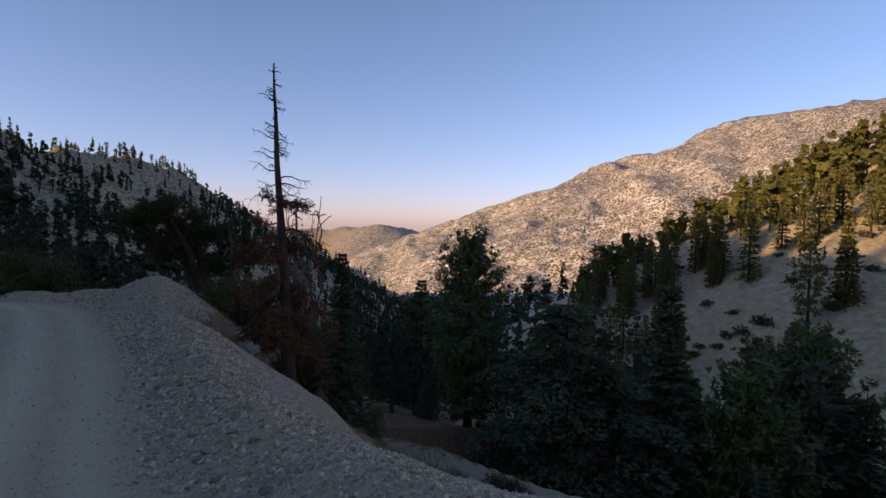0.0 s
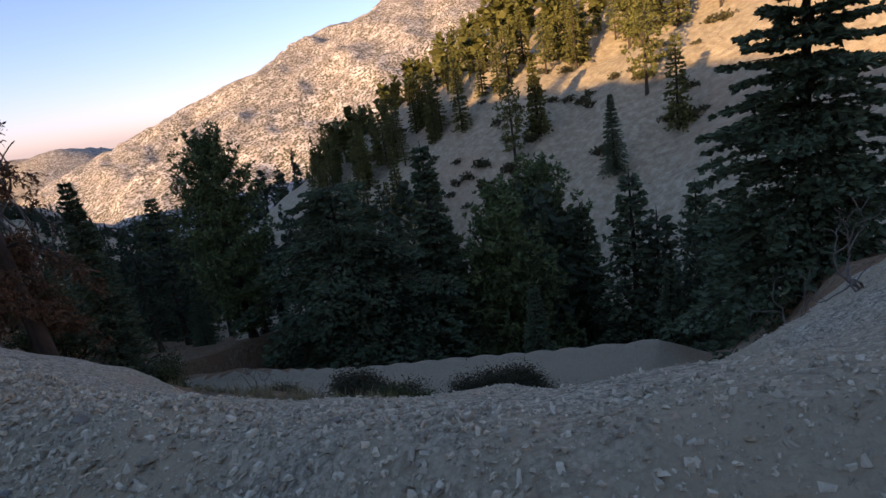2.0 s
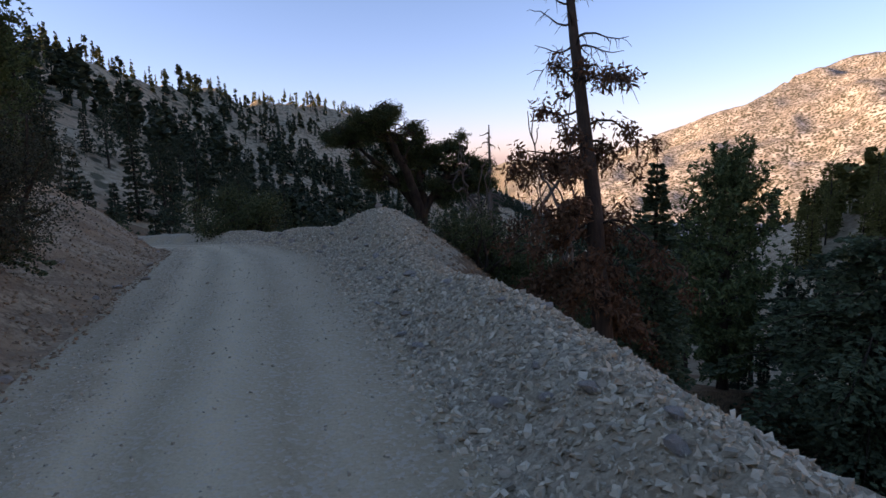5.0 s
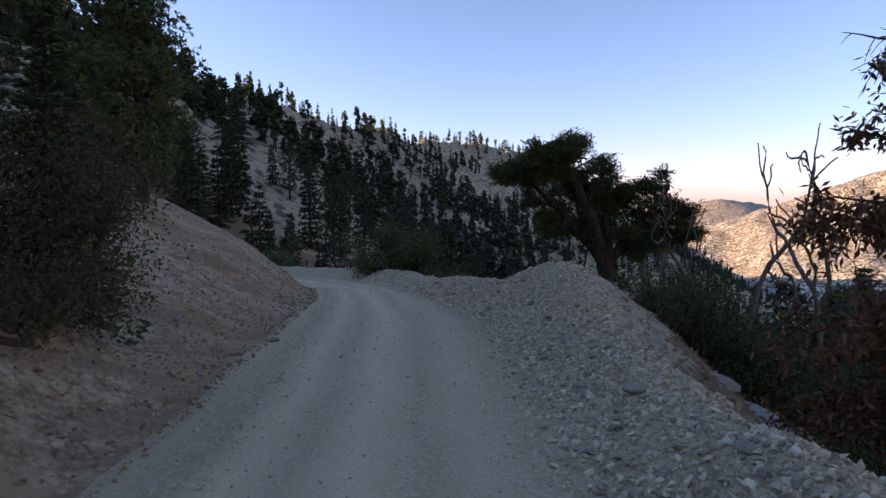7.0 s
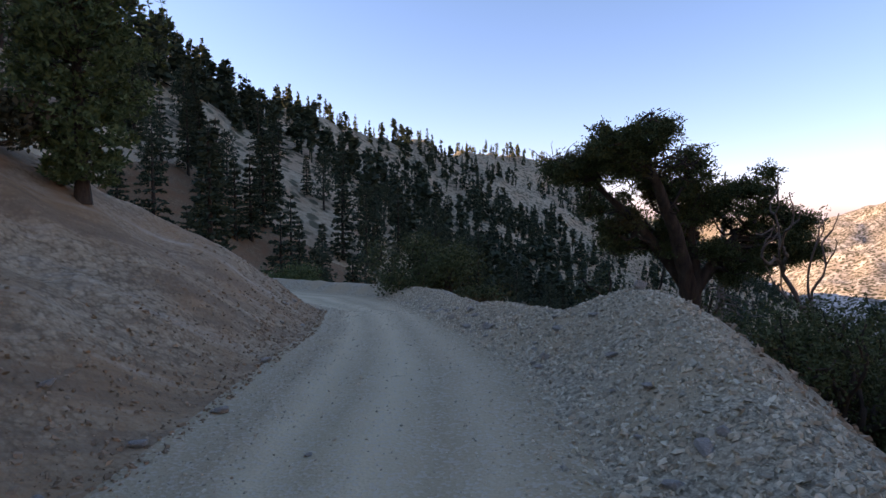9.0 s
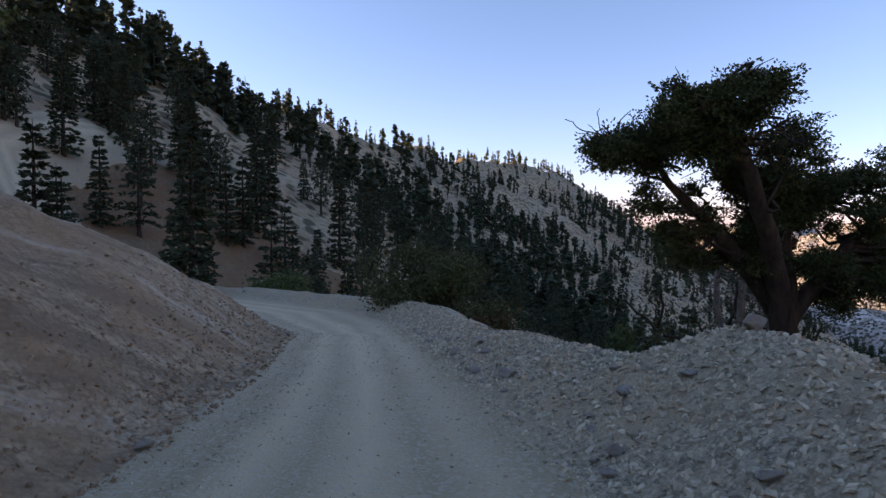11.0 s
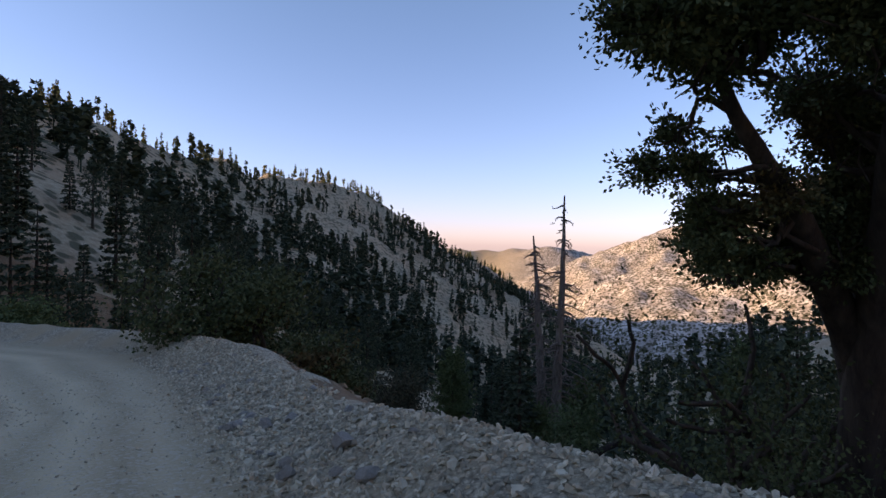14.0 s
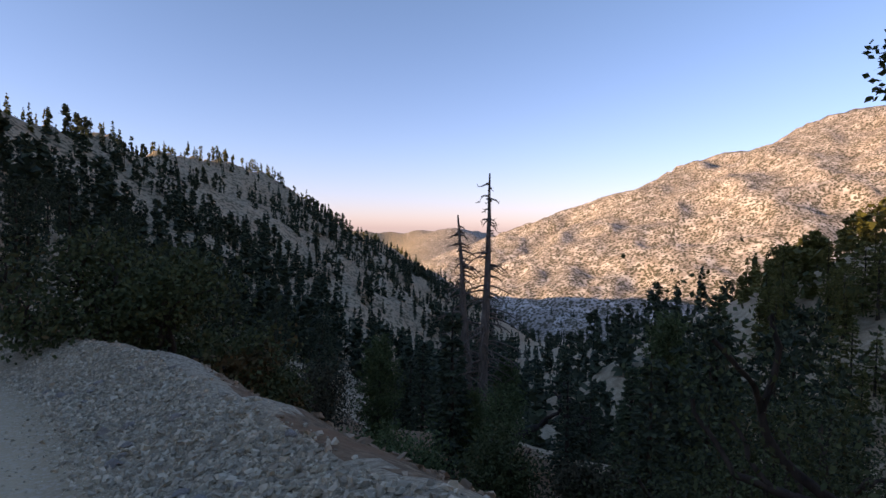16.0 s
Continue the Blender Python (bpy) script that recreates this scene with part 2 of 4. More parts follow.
HAZE_HILLS = polar([(-24, 4000, -10), (-13, 4100, -20), (-9, 4000, -14), (-7.2, 3900, 12), (-5, 4000, -22), (-2, 4300, -50), (2, 4500, -70), (9, 4600, -60)])
CRAG_HILL = polar([(-7.5, 2300, -180), (-4.6, 2200, -105), (-3, 2300, -70), (0, 2500, -62), (3, 2300, -120)])


def ridge(x, y, crest, slope, drop=0.0):
    """Height of a slope that falls from a broken line of crest points."""
    out = np.full(np.shape(x), -1e4)
    for (x0, y0, z0), (x1, y1, z1) in zip(crest, crest[1:]):
        dx, dy = x1 - x0, y1 - y0
        t = np.clip(((x - x0) * dx + (y - y0) * dy) / (dx * dx + dy * dy), 0, 1)
        d = np.hypot(x - x0 - t * dx, y - y0 - t * dy)
        out = np.maximum(out, z0 + t * (z1 - z0) - slope * d - drop * d * d)
    return out


def mountains(x, y):
    r = np.hypot(x, y)
    w = np.clip(r / 400, 0, 1)
    left = ridge(x, y, LEFT_RIDGE, 0.62)
    left = left + fbm(x, y, 70, 5) * 10 * np.clip(r / 130, 0.2, 1) + np.abs(fbm(x + 900, y, 38, 3)) * -9 * np.clip(r / 130, 0.2, 1) * np.clip((r - 60) / 60, 0, 1)
    right = ridge(x, y, RIGHT_SPUR, 0.56) + fbm(x + 300, y, 45, 5) * 7
    far = ridge(x, y, FAR_RANGE, 0.42) + fbm(x, y - 500, 330, 6, 0.55) * 42 - np.abs(fbm(x, y + 700, 130, 4)) * 48
    haze = ridge(x, y, HAZE_HILLS, 0.33) + fbm(x, y, 500, 5) * 60
    crag = ridge(x, y, CRAG_HILL, 0.4) + fbm(x, y + 90, 220, 5, 0.6) * 60
    floor = -26 - 0.16 * np.clip(r - 60, 0, 1400) + fbm(x, y, 60, 4) * 6 * w
    return soft_max(soft_max(soft_max(left, right, 4), floor, 6), np.maximum(np.maximum(far, haze), crag), 6)


def near_shape(s, n):
    """Road, berm, cut bank and the slopes beside them."""
    rz, nl, nr, nc, hc = road_z(s), toe_left(s), toe_right(s), crest_n(s), crest_h(s)
    wob = fbm(s, n, 1.4, 4) * 0.22
    z = rz + fbm(s, n, 0.9, 3) * 0.035 - 0.03 * np.exp(-((n - nl - 1.0) / 0.22) ** 2) - 0.03 * np.exp(-((n - nl - 2.15) / 0.22) ** 2)
    # cut bank
    w = np.clip(nl - n, 0, None)
    up = 0.78 * np.clip(w, 0, 3.4) + 1.25 * np.clip(w - 3.4, 0, 1.6) + 0.5 * np.clip(w - 5.0, 0, 70)
    up = soft_min(up, 0.12 * w + np.interp(s, [6, 10, 14, 17, 20, 24, 28, 34, 45], [60, 20, 6, 3.4, 2.6, 1.5, 0.4, -2.5, -9]), 0.8)
    gully = -np.clip(fbm(s * 1.6, n * 0.3 + 40, 2.2, 3), 0, 1) * 0.8 * np.clip(w / 2.5, 0, 1)
    z = z + np.where(w > 0, up * (1 - np.exp(-w / 0.35)) + wob * np.clip(w, 0, 2) * 0.7 + gully, 0)
    # berm and the slope below it
    b = np.clip((n - nr) / np.maximum(nc - nr, 0.4), 0, 1)
    rise = hc * np.where(b < 1, b * b * (3 - 2 * b) * 0.65 + b * 0.35, 1)
    out = np.clip(n - nc, 0, None)
    fall = np.interp(s, [-60, -4, 0, 1.5, 3, 5, 9, 14, 18, 22, 30, 45], [0.3, 0.3, 0.36, 0.45, 0.56, 0.66, 0.84, 0.90, 0.80, 0.7, 0.8, 0.6])
    down = fall * (np.sqrt(out * out + 0.16) - 0.4)
    down = down - 0.5 * np.clip(fall - 0.58, 0, 1) * np.clip(out - 2.6, 0, 9) * np.clip((14 - s) / 3, 0, 1)
    z = z + np.where(n > nr, rise - down + wob * np.clip((n - nr) * 1.5, 0, 1) * (0.6 + 0.25 * np.clip(out, 0, 3)), 0)
    # a shoulder that carries the trees past the bend
    z = soft_max(z, np.where((s > 27) & (n > 2), -6.0 - 0.22 * n - 0.12 * (s - 30) + fbm(s, n, 9, 3) * 2, -400), 1.5)
    # the lower road's bench
    nb = 15.0 - 0.22 * (s - 5.7)
    zb = -6.35 - 0.07 * (s - 5.7) - 0.05 * np.abs(n - nb)
    keep = np.clip((s - 0.5) / 4, 0, 1) * np.clip((30 - s) / 8, 0, 1)
    bench = np.exp(-np.clip(np.abs(n - nb) - 1.7, 0, None) ** 2 / 1.6) * keep
    z = np.where(n < nb, soft_max(z, zb - 0.1 - 30 * (1 - keep), 0.6), z)
    lip = 0.35 * np.exp(-((n - nb - 2.2) / 0.4) ** 2) * keep
    z = z + (zb - z) * bench + lip
    return z


def ground(x, y):
    x, y = np.asarray(x, float), np.asarray(y, float)
    s, n = xy_sn(x, y)
    near = near_shape(s, n)
    far = mountains(x, y)
    side = np.clip(np.maximum(toe_left(s) - n, n - crest_n(s) - 8) / 14, 0, 1)
    side = np.maximum(side, np.clip((s - 38) / 14, 0, 1))
    low = soft_max(near, far - 40 * (1 - side), 2.5)
    w = np.clip((np.hypot(s - 12, n) - 48) / 40, 0, 1)
    w = w * w * (3 - 2 * w)
    return low * (1 - w) + far * w


def gz(x, y):
    return float(ground(x, y))


# ---- mesh helpers ----
def mesh_from(name, verts, faces, material, smooth=True):
    me = bpy.data.meshes.new(name)
    verts = np.asarray(verts, np.float32)
    me.vertices.add(len(verts))
    me.vertices.foreach_set("co", verts.ravel())
    sizes = np.array([len(f) for f in faces], np.int32) if not isinstance(faces, np.ndarray) else np.full(len(faces), faces.shape[1], np.int32)
    flat = np.concatenate([np.asarray(f, np.int32) for f in faces]) if not isinstance(faces, np.ndarray) else faces.astype(np.int32).ravel()
    me.loops.add(len(flat))
    me.loops.foreach_set("vertex_index", flat)
    me.polygons.add(len(sizes))
    me.polygons.foreach_set("loop_start", np.r_[0, np.cumsum(sizes)[:-1]].astype(np.int32))
    me.polygons.foreach_set("loop_total", sizes)
    me.polygons.foreach_set("use_smooth", np.full(len(sizes), smooth))
    me.update(calc_edges=True)
    me.validate()
    me.materials.append(material)
    return me


def grid_faces(rows, cols, keep=None):
    i = np.arange(rows * cols).reshape(rows, cols)
    q = np.stack([i[:-1, :-1], i[:-1, 1:], i[1:, 1:], i[1:, :-1]], -1).reshape(-1, 4)
    return q if keep is None else q[keep.ravel()]


class Shape:
    """Collects tubes and leaf cards into one mesh."""

    def __init__(self):
        self.v, self.f, self.n = [], [], 0

    def add(self, v, f):
        self.v.append(np.asarray(v, np.float32))
        self.f.append(np.asarray(f, np.int32) + self.n)
        self.n += len(v)

    def tube(self, pts, radii, sides=5):
        pts = np.asarray(pts, float)
        d = np.gradient(pts, axis=0)
        d /= np.linalg.norm(d, axis=1)[:, None] + 1e-9
        ref = np.where(np.abs(d[:, 2:3]) > 0.9, [[1.0, 0, 0]], [[0, 0, 1.0]])
        u = np.cross(d, ref); u /= np.linalg.norm(u, axis=1)[:, None] + 1e-9
        w = np.cross(d, u)
        a = np.linspace(0, 2 * np.pi, sides, endpoint=False)
        ring = pts[:, None] + np.asarray(radii)[:, None, None] * (np.cos(a)[None, :, None] * u[:, None] + np.sin(a)[None, :, None] * w[:, None])
        k = len(pts)
        i = np.arange(k * sides).reshape(k, sides)
        j = np.roll(i, -1, 1)
        q = np.stack([i[:-1], j[:-1], j[1:], i[1:]], -1).reshape(-1, 4)
        self.add(ring.reshape(-1, 3), np.vstack([q]))

    def cards(self, pos, along, across, length, width):
        """Pointed four-sided leaves: arrays of places, directions and sizes."""
        L, W = np.asarray(length)[:, None], np.asarray(width)[:, None]
        a, b, c, d = pos, pos + along * L * 0.45 + across * W, pos + along * L, pos + along * L * 0.45 - across * W
        v = np.stack([a, b, c, d], 1).reshape(-1, 3)
        self.add(v, np.arange(len(v)).reshape(-1, 4))

    def mesh(self, name, material, smooth=True):
        return mesh_from(name, np.vstack(self.v), np.vstack(self.f), material, smooth)


def part(name, me, parent, label="", category=""):
    ob = new(name, me)
    ob.parent = parent
    return tagged(ob, label, category)


def unit(v):
    return v / (np.linalg.norm(v, axis=-1, keepdims=True) + 1e-9)


# ---- the ground: road, berm, bank and slopes in one sheet of lanes ----
def sheet():
    s = np.concatenate([np.linspace(-90, -8, 42), np.arange(-7.8, 36, 0.13), np.linspace(36.2, 95, 70)])
    nl, nr, nc = toe_left(s), toe_right(s), crest_n(s)
    left = np.concatenate([np.geomspace(60, 7, 40), np.arange(6.9, 0.05, -0.13)])
    right = np.concatenate([np.arange(0.1, 7, 0.13), np.geomspace(7.1, 100, 120)])
    lanes = [(nl[:, None] - left[None], "cut_bank", BANK), (nl[:, None] + (nr - nl)[:, None] * np.linspace(0, 1, 30)[None], "road", ROAD),
             (nr[:, None] + (nc - nr)[:, None] * np.linspace(0, 1, 15)[None], "berm", BERM), (nc[:, None] + right[None], "slope", SLOPE)]
    made = []
    for k, (n, name, material) in enumerate(lanes):
        if k == 1:
            lane = np.broadcast_to(np.linspace(0, 1, 30)[None], n.shape)
        if k == 0:
            n = np.concatenate([n, nl[:, None]], 1)
        if k == 3:
            n = np.concatenate([nc[:, None], n], 1)
        S = np.broadcast_to(s[:, None], n.shape)
        x, y = sn_xy(S, n)
        z = ground(x, y)
        me = mesh_from(name, np.stack([x, y, z], -1).reshape(-1, 3), grid_faces(*n.shape), material)
        if k == 1:
            at = me.attributes.new("lane", "FLOAT", "POINT")
            at.data.foreach_set("value", np.ascontiguousarray(lane, dtype=np.float32).ravel())
        if k == 3:
            me.materials.append(LOWROAD)
            me.materials.append(BERM)
            me.materials.append(HILL)
            c = n[:-1, :-1] + 0.05
            sc = S[:-1, :-1]
            off = np.abs(c - (15.0 - 0.22 * (sc - 5.7)))
            out = c - nc[:-1, None]
            lim = np.interp(sc, [-90, -8, 2, 6, 9, 12, 15, 22, 26, 90], [9, 9, 9, 8, 3.2, 1.6, 0.9, 0.6, 0.05, 0.05]) + fbm(sc, c, 1.6, 3) * 1.2
            idx = np.where(out < lim, 2, 0)
            idx = np.where((off < 1.9) & (sc > 1.5) & (sc < 28), 1, idx)
            idx = np.where(c + fbm(sc, c, 6, 3) * 8 > 25, 3, idx)
            me.polygons.foreach_set("material_index", idx.astype(np.int32).ravel())
        made.append(tagged(new(name, me), kind="structure"))
    return made


SHEET = sheet()
tagged(SHEET[0], "steep tan cut bank of loose stone and soil", "bank")
tagged(SHEET[1], "pale grey graded dirt road with wheel tracks", "road")
tagged(SHEET[2], "low berm of grey broken stone along the road", "berm")
tagged(SHEET[3], "brown slope falling away below the road", "slope")


def far_terrain():
    az = np.radians(np.concatenate([np.arange(-120, 75, 0.36), np.arange(75, 240.1, 3.0)]))
    r = np.concatenate([np.geomspace(34, 700, 105), np.geomspace(715, 4850, 95)])
    A, Rr = np.meshgrid(az, r, indexing="ij")
    x, y = Rr * np.sin(A), Rr * np.cos(A)
    z = ground(x, y)
    s, n = xy_sn(x, y)
    inside = (s > -86) & (s < 90) & (n > toe_left(s) - 56) & (n < crest_n(s) + 94)
    z = z - np.where(inside, 1.4, 0.0)
    me = mesh_from("ground", np.stack([x, y, z], -1).reshape(-1, 3), grid_faces(*A.shape)[:, ::-1], HILL)
    far = np.clip((Rr - 600) / 300, 0, 1) * np.clip((A - radians(-14)) / radians(6), 0, 1)
    at = me.attributes.new("far", "FLOAT", "POINT")
    at.data.foreach_set("value", np.ascontiguousarray(far, dtype=np.float32).ravel())
    return tagged(new("ground", me), "dry mountain slopes and hazy hills round the valley", "mountains", kind="structure")


FAR = far_terrain()

# ---- trees ----
def conifer(seed, h=12.0, r=2.6, kind="fir", low=0.08, whorls=34, per=6, sprays=13, thin=0.0, needle=None, limbs=True, fat=1.0):
    """A fir or pine: tapered trunk, limbs in whorls, needle sprays along the limbs."""
    g = np.random.default_rng(seed)
    wood, leaf = Shape(), Shape()
    zt = np.linspace(0, h, 12)
    bend = np.stack([np.cumsum(g.normal(0, 0.012 * h / 12, 12)), np.cumsum(g.normal(0, 0.012 * h / 12, 12)), zt], 1)
    bend[:, :2] -= bend[0, :2]
    rad = 0.020 * h * (1 - zt / h) ** 0.8 + 0.012
    rad[0] *= 1.35
    wood.tube(bend, rad, 8)
    axis = lambda z: np.array([np.interp(z, zt, bend[:, 0]), np.interp(z, zt, bend[:, 1]), z])
    for k in range(whorls):
        q = low + (0.985 - low) * (k + g.uniform(-0.3, 0.3)) / whorls
        q = min(max(q, low), 0.985)
        for a in range(per):
            if g.random() < thin:
                continue
            ang = 2 * np.pi * (a + g.uniform(-0.4, 0.4)) / per + k * 1.1
            if kind == "fir":
                ln = r * (1 - q) ** 0.85 * g.uniform(0.72, 1.12) + 0.12
                pitch = np.interp(q, [0, 0.5, 1], [-0.25, 0.05, 0.75]) + g.normal(0, 0.08)
                curl = -0.18
            elif kind == "cedar":
                ln = r * min(1.0, 2.2 * (1 - q) + 0.25) * g.uniform(0.55, 1.15)
                pitch, curl = 0.12 + g.normal(0, 0.14), -0.25
            else:
                ln = r * (np.sin(np.pi * min(1, (1 - q) * 0.85 + 0.10)) ** 0.8) * g.uniform(0.5, 1.1) + 0.1
                pitch, curl = np.interp(q, [0, 0.5, 1], [-0.1, 0.25, 1.0]) + g.normal(0, 0.15), 0.15
            t = np.linspace(0, 1, 5)
            out = np.array([math.cos(ang), math.sin(ang), 0])
            pts = axis(q * h) + ln * (t[:, None] * out * math.cos(pitch) + np.outer(t * math.sin(pitch) + curl * t * t, [0, 0, 1]))
            if limbs:
                wood.tube(pts, np.interp(t, [0, 1], [0.010 + 0.010 * ln, 0.005]), 3)
            side = np.array([-out[1], out[0], 0])
            up = np.array([0, 0, 1.0])
            if kind == "pine":
                # bottle-brush tufts of long needles towards the limb's end
                m = max(2, int(0.42 * sprays * (0.35 + ln / r)))
                u = g.uniform(0.3, 1.04, m)
                tuft = np.stack([np.interp(u, t, pts[:, i]) for i in range(3)], 1)
                tuft = tuft + side * g.normal(0, 0.16 * ln, (m, 1)) + up * g.normal(0.03, 0.07 * ln, (m, 1))
                pos = np.repeat(tuft, 7, 0)
                w = unit(g.normal(0, 0.75, pos.shape) + 0.55 * out + 0.35 * up)
                size = h * 0.021 * fat * g.uniform(0.6, 1.25, len(pos))
                leaf.cards(pos, w, unit(np.cross(w, g.normal(0, 1, pos.shape))), size, size * 0.20)
                continue
            # flat fans of side twigs that droop a little away from the limb
            m = max(4, int(2.3 * sprays * (0.35 + ln / r)))
            u = g.uniform(0.08, 1.02, m)
            pos = np.stack([np.interp(u, t, pts[:, i]) for i in range(3)], 1)
            off = g.uniform(-1, 1, m) * (0.40 * ln * np.clip(1.02 - u, 0, 1) ** 0.6 + 0.04)
            pos = pos + side * off[:, None] - up * (0.22 * np.abs(off) + g.uniform(0, 0.03, m) * ln)[:, None]
            w = unit(out * g.uniform(0.4, 1.0, (m, 1)) + side * (np.sign(off) * g.uniform(0.2, 0.9, m))[:, None] + up * g.normal(-0.06, 0.2, (m, 1)))
            acr = unit(np.cross(w, g.normal(0, 0.3, (m, 3)) + up))
            size = h * 0.021 * fat * g.uniform(0.55, 1.3, m)
            leaf.cards(pos, w, acr, size, size * 0.32)
            leaf.cards(pos, unit(w + 0.3 * g.normal(0, 1, (m, 3))), unit(np.cross(w, acr)), size * 0.85, size * 0.26)
    return wood.mesh("trunk", BARK), leaf.mesh("crown", needle or (PINE if kind == "pine" else FIR), False)


def limb(sh, g, p, d, ln, rad, depth, tips, wander=0.25, fork=(2, 3), lift=0.1, shrink=0.68, hold=0.0):
    """A crooked limb that divides; its ends are kept in tips."""
    k = 6
    pts = [np.array(p, float)]
    d = np.array(d, float)
    for _ in range(k):
        d = d + g.normal(0, wander, 3) + [0, 0, lift]
        if hold:
            off = math.hypot(pts[-1][0], pts[-1][1]) / hold
            d[:2] -= 0.55 * off ** 3 * pts[-1][:2] / hold
        d = unit(d)
        pts.append(pts[-1] + d * ln / k)
    sh.tube(pts, np.linspace(rad, rad * 0.62, k + 1), 7 if depth > 2 else 5 if depth > 1 else 4)
    if depth == 2:
        tips.append((pts[-1], d))
        tips.append((pts[k - 2], d))
    if depth <= 1:
        tips.append((pts[-1], d))
        tips.append((pts[k // 2], d))
        return
    for _ in range(int(g.integers(fork[0], fork[1] + 1))):
        at = int(g.integers(k // 2, k + 1))
        limb(sh, g, pts[at], unit(d + g.normal(0, 0.62, 3)), ln * shrink * g.uniform(0.75, 1.2), rad * 0.58, depth - 1, tips, wander, fork, lift, shrink, hold)
    limb(sh, g, pts[-1], unit(d + g.normal(0, 0.3, 3)), ln * shrink, rad * 0.62, depth - 1, tips, wander, fork, lift, shrink, hold)


def leafy(leaf, g, tips, count, spread, size, lobes=None):
    for p, d in tips:
        m = int(count * g.uniform(0.5, 1.4))
        c = p + d * spread * 0.3
        pos = c + g.normal(0, 1, (m, 3)) * np.array([spread, spread, spread * 0.65])
        w = unit(g.normal(0, 1, (m, 3)) + 0.5 * d)
        leaf.cards(pos, w, unit(np.cross(w, g.normal(0, 1, (m, 3)))), size * g.uniform(0.6, 1.3, m), size * 0.34 * g.uniform(0.7, 1.2, m))


def broadleaf(name, seed, stems, depth, ln, rad, count, spread, size, leaves, bark=None, wander=0.25, lift=0.1, shrink=0.7, fork=(2, 3), hold=0.0):
    g = np.random.default_rng(seed)
    wood, leaf, tips = Shape(), Shape(), []
    for p, d in stems:
        limb(wood, g, p, unit(np.array(d, float)), ln, rad, depth, tips, wander, fork, lift, shrink, hold)
    leafy(leaf, g, tips, count, spread, size)
    return wood.mesh(name, bark or BARK), leaf.mesh("leaves", leaves, False)


def tree(name, meshes, x, y, label, category, scale=1.0, turn=0.0, z=None, parts=("trunk", "crown"), group="", lean=(0, 0)):
    root = new(name)
    root.matrix_world = pose(x, y, (gz(x, y) if z is None else z) - 0.06, lean[0], lean[1], turn) @ Matrix.Diagonal((scale, scale, scale, 1))
    tagged(root, label, category, group)
    for n, me in zip(parts, meshes):
        if me:
            part(n, me, root)
    return root


FIRS = [conifer(11, 12, 2.5, "fir", whorls=38, sprays=17), conifer(12, 12, 2.0, "fir", whorls=42, sprays=14), conifer(13, 12, 3.2, "fir", low=0.05, whorls=34, sprays=22, thin=0.1)]
PINES = [conifer(21, 12, 2.7, "pine", low=0.14, whorls=34, per=7, sprays=42, thin=0.06), conifer(22, 12, 2.9, "pine", low=0.08, whorls=36, per=7, sprays=42, thin=0.03)]
CEDAR = conifer(31, 12, 5.2, "cedar", low=0.3, whorls=20, per=7, sprays=64, thin=0.1)
BIGFIR = conifer(41, 16, 5.5, "fir", low=0.05, whorls=28, per=7, sprays=60, thin=0.06)

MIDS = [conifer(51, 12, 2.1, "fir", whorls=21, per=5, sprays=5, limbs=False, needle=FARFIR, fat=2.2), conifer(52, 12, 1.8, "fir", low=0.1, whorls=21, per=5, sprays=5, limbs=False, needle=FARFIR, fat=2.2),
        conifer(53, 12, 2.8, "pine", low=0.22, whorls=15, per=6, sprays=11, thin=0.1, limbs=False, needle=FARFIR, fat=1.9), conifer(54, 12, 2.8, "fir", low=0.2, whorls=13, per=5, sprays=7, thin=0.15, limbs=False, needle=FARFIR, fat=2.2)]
FIR_LABEL, PINE_LABEL = "dark green fir with tiered drooping limbs", "dark green pine with an open ragged crown"


def stand(kind, s, n, top, label, turn=0.0, group="trees below the road", height=None):
    """A conifer whose top reaches the given height."""
    x, y = sn_xy(s, n)
    base = gz(x, y)
    h = height or (top - base)
    full = 16 if kind is BIGFIR else 12
    z = base if height is None else top - height
    return tree("pine_tree" if kind in PINES or kind is MIDS[2] else "fir_tree", kind, x, y, label, "tree", h / full, turn, None, group=group)


stand(FIRS[1], 14.9, 7.1, 1.75, FIR_LABEL)
stand(PINES[1], 28.1, 22.1, 1.2, PINE_LABEL, 40)
stand(CEDAR, 22.9, 25.2, -1.4, "broad flat-topped conifer with wide level limbs", 10)
stand(FIRS[1], 18.9, 29.4, -0.4, "slender fir with a club-shaped top", 70)
stand(BIGFIR, 0.6, 18.9, 6.5, "large spreading fir with long level limbs", 20)
stand(FIRS[0], 18.1, 78.5, -1.6, FIR_LABEL, 90, "firs across the gully")
stand(FIRS[0], 10.2, 84.7, -3.5, FIR_LABEL, 10, "firs across the gully")
stand(FIRS[0], 21.3, 51.7, -6.5, FIR_LABEL, 50)
stand(PINES[0], 19.4, 41.7, -6.6, PINE_LABEL, 80)
stand(FIRS[2], 8.8, 37.5, -4.4, FIR_LABEL, 120)
stand(FIRS[2], 2.5, 25.5, -3.3, FIR_LABEL, 33)
stand(FIRS[0], 13.0, 40.7, -7.0, FIR_LABEL, 200)
stand(FIRS[1], 10.5, 22.6, -6.6, "small young fir beside the lower road", 20)
stand(FIRS[2], 41.8, 27.6, -2.0, FIR_LABEL, 10)
stand(FIRS[0], 38.3, 17.6, -4.1, FIR_LABEL, 60)
filler = np.random.default_rng(5)
for k in range(26):
    fs, fn = filler.uniform(4, 34), filler.uniform(20, 44)
    stand((FIRS + PINES)[k % 5] if k < 12 else MIDS[k % 4], fs, fn, filler.uniform(-9.5, -5.0), FIR_LABEL if k % 5 < 3 else PINE_LABEL, filler.uniform(0, 360))
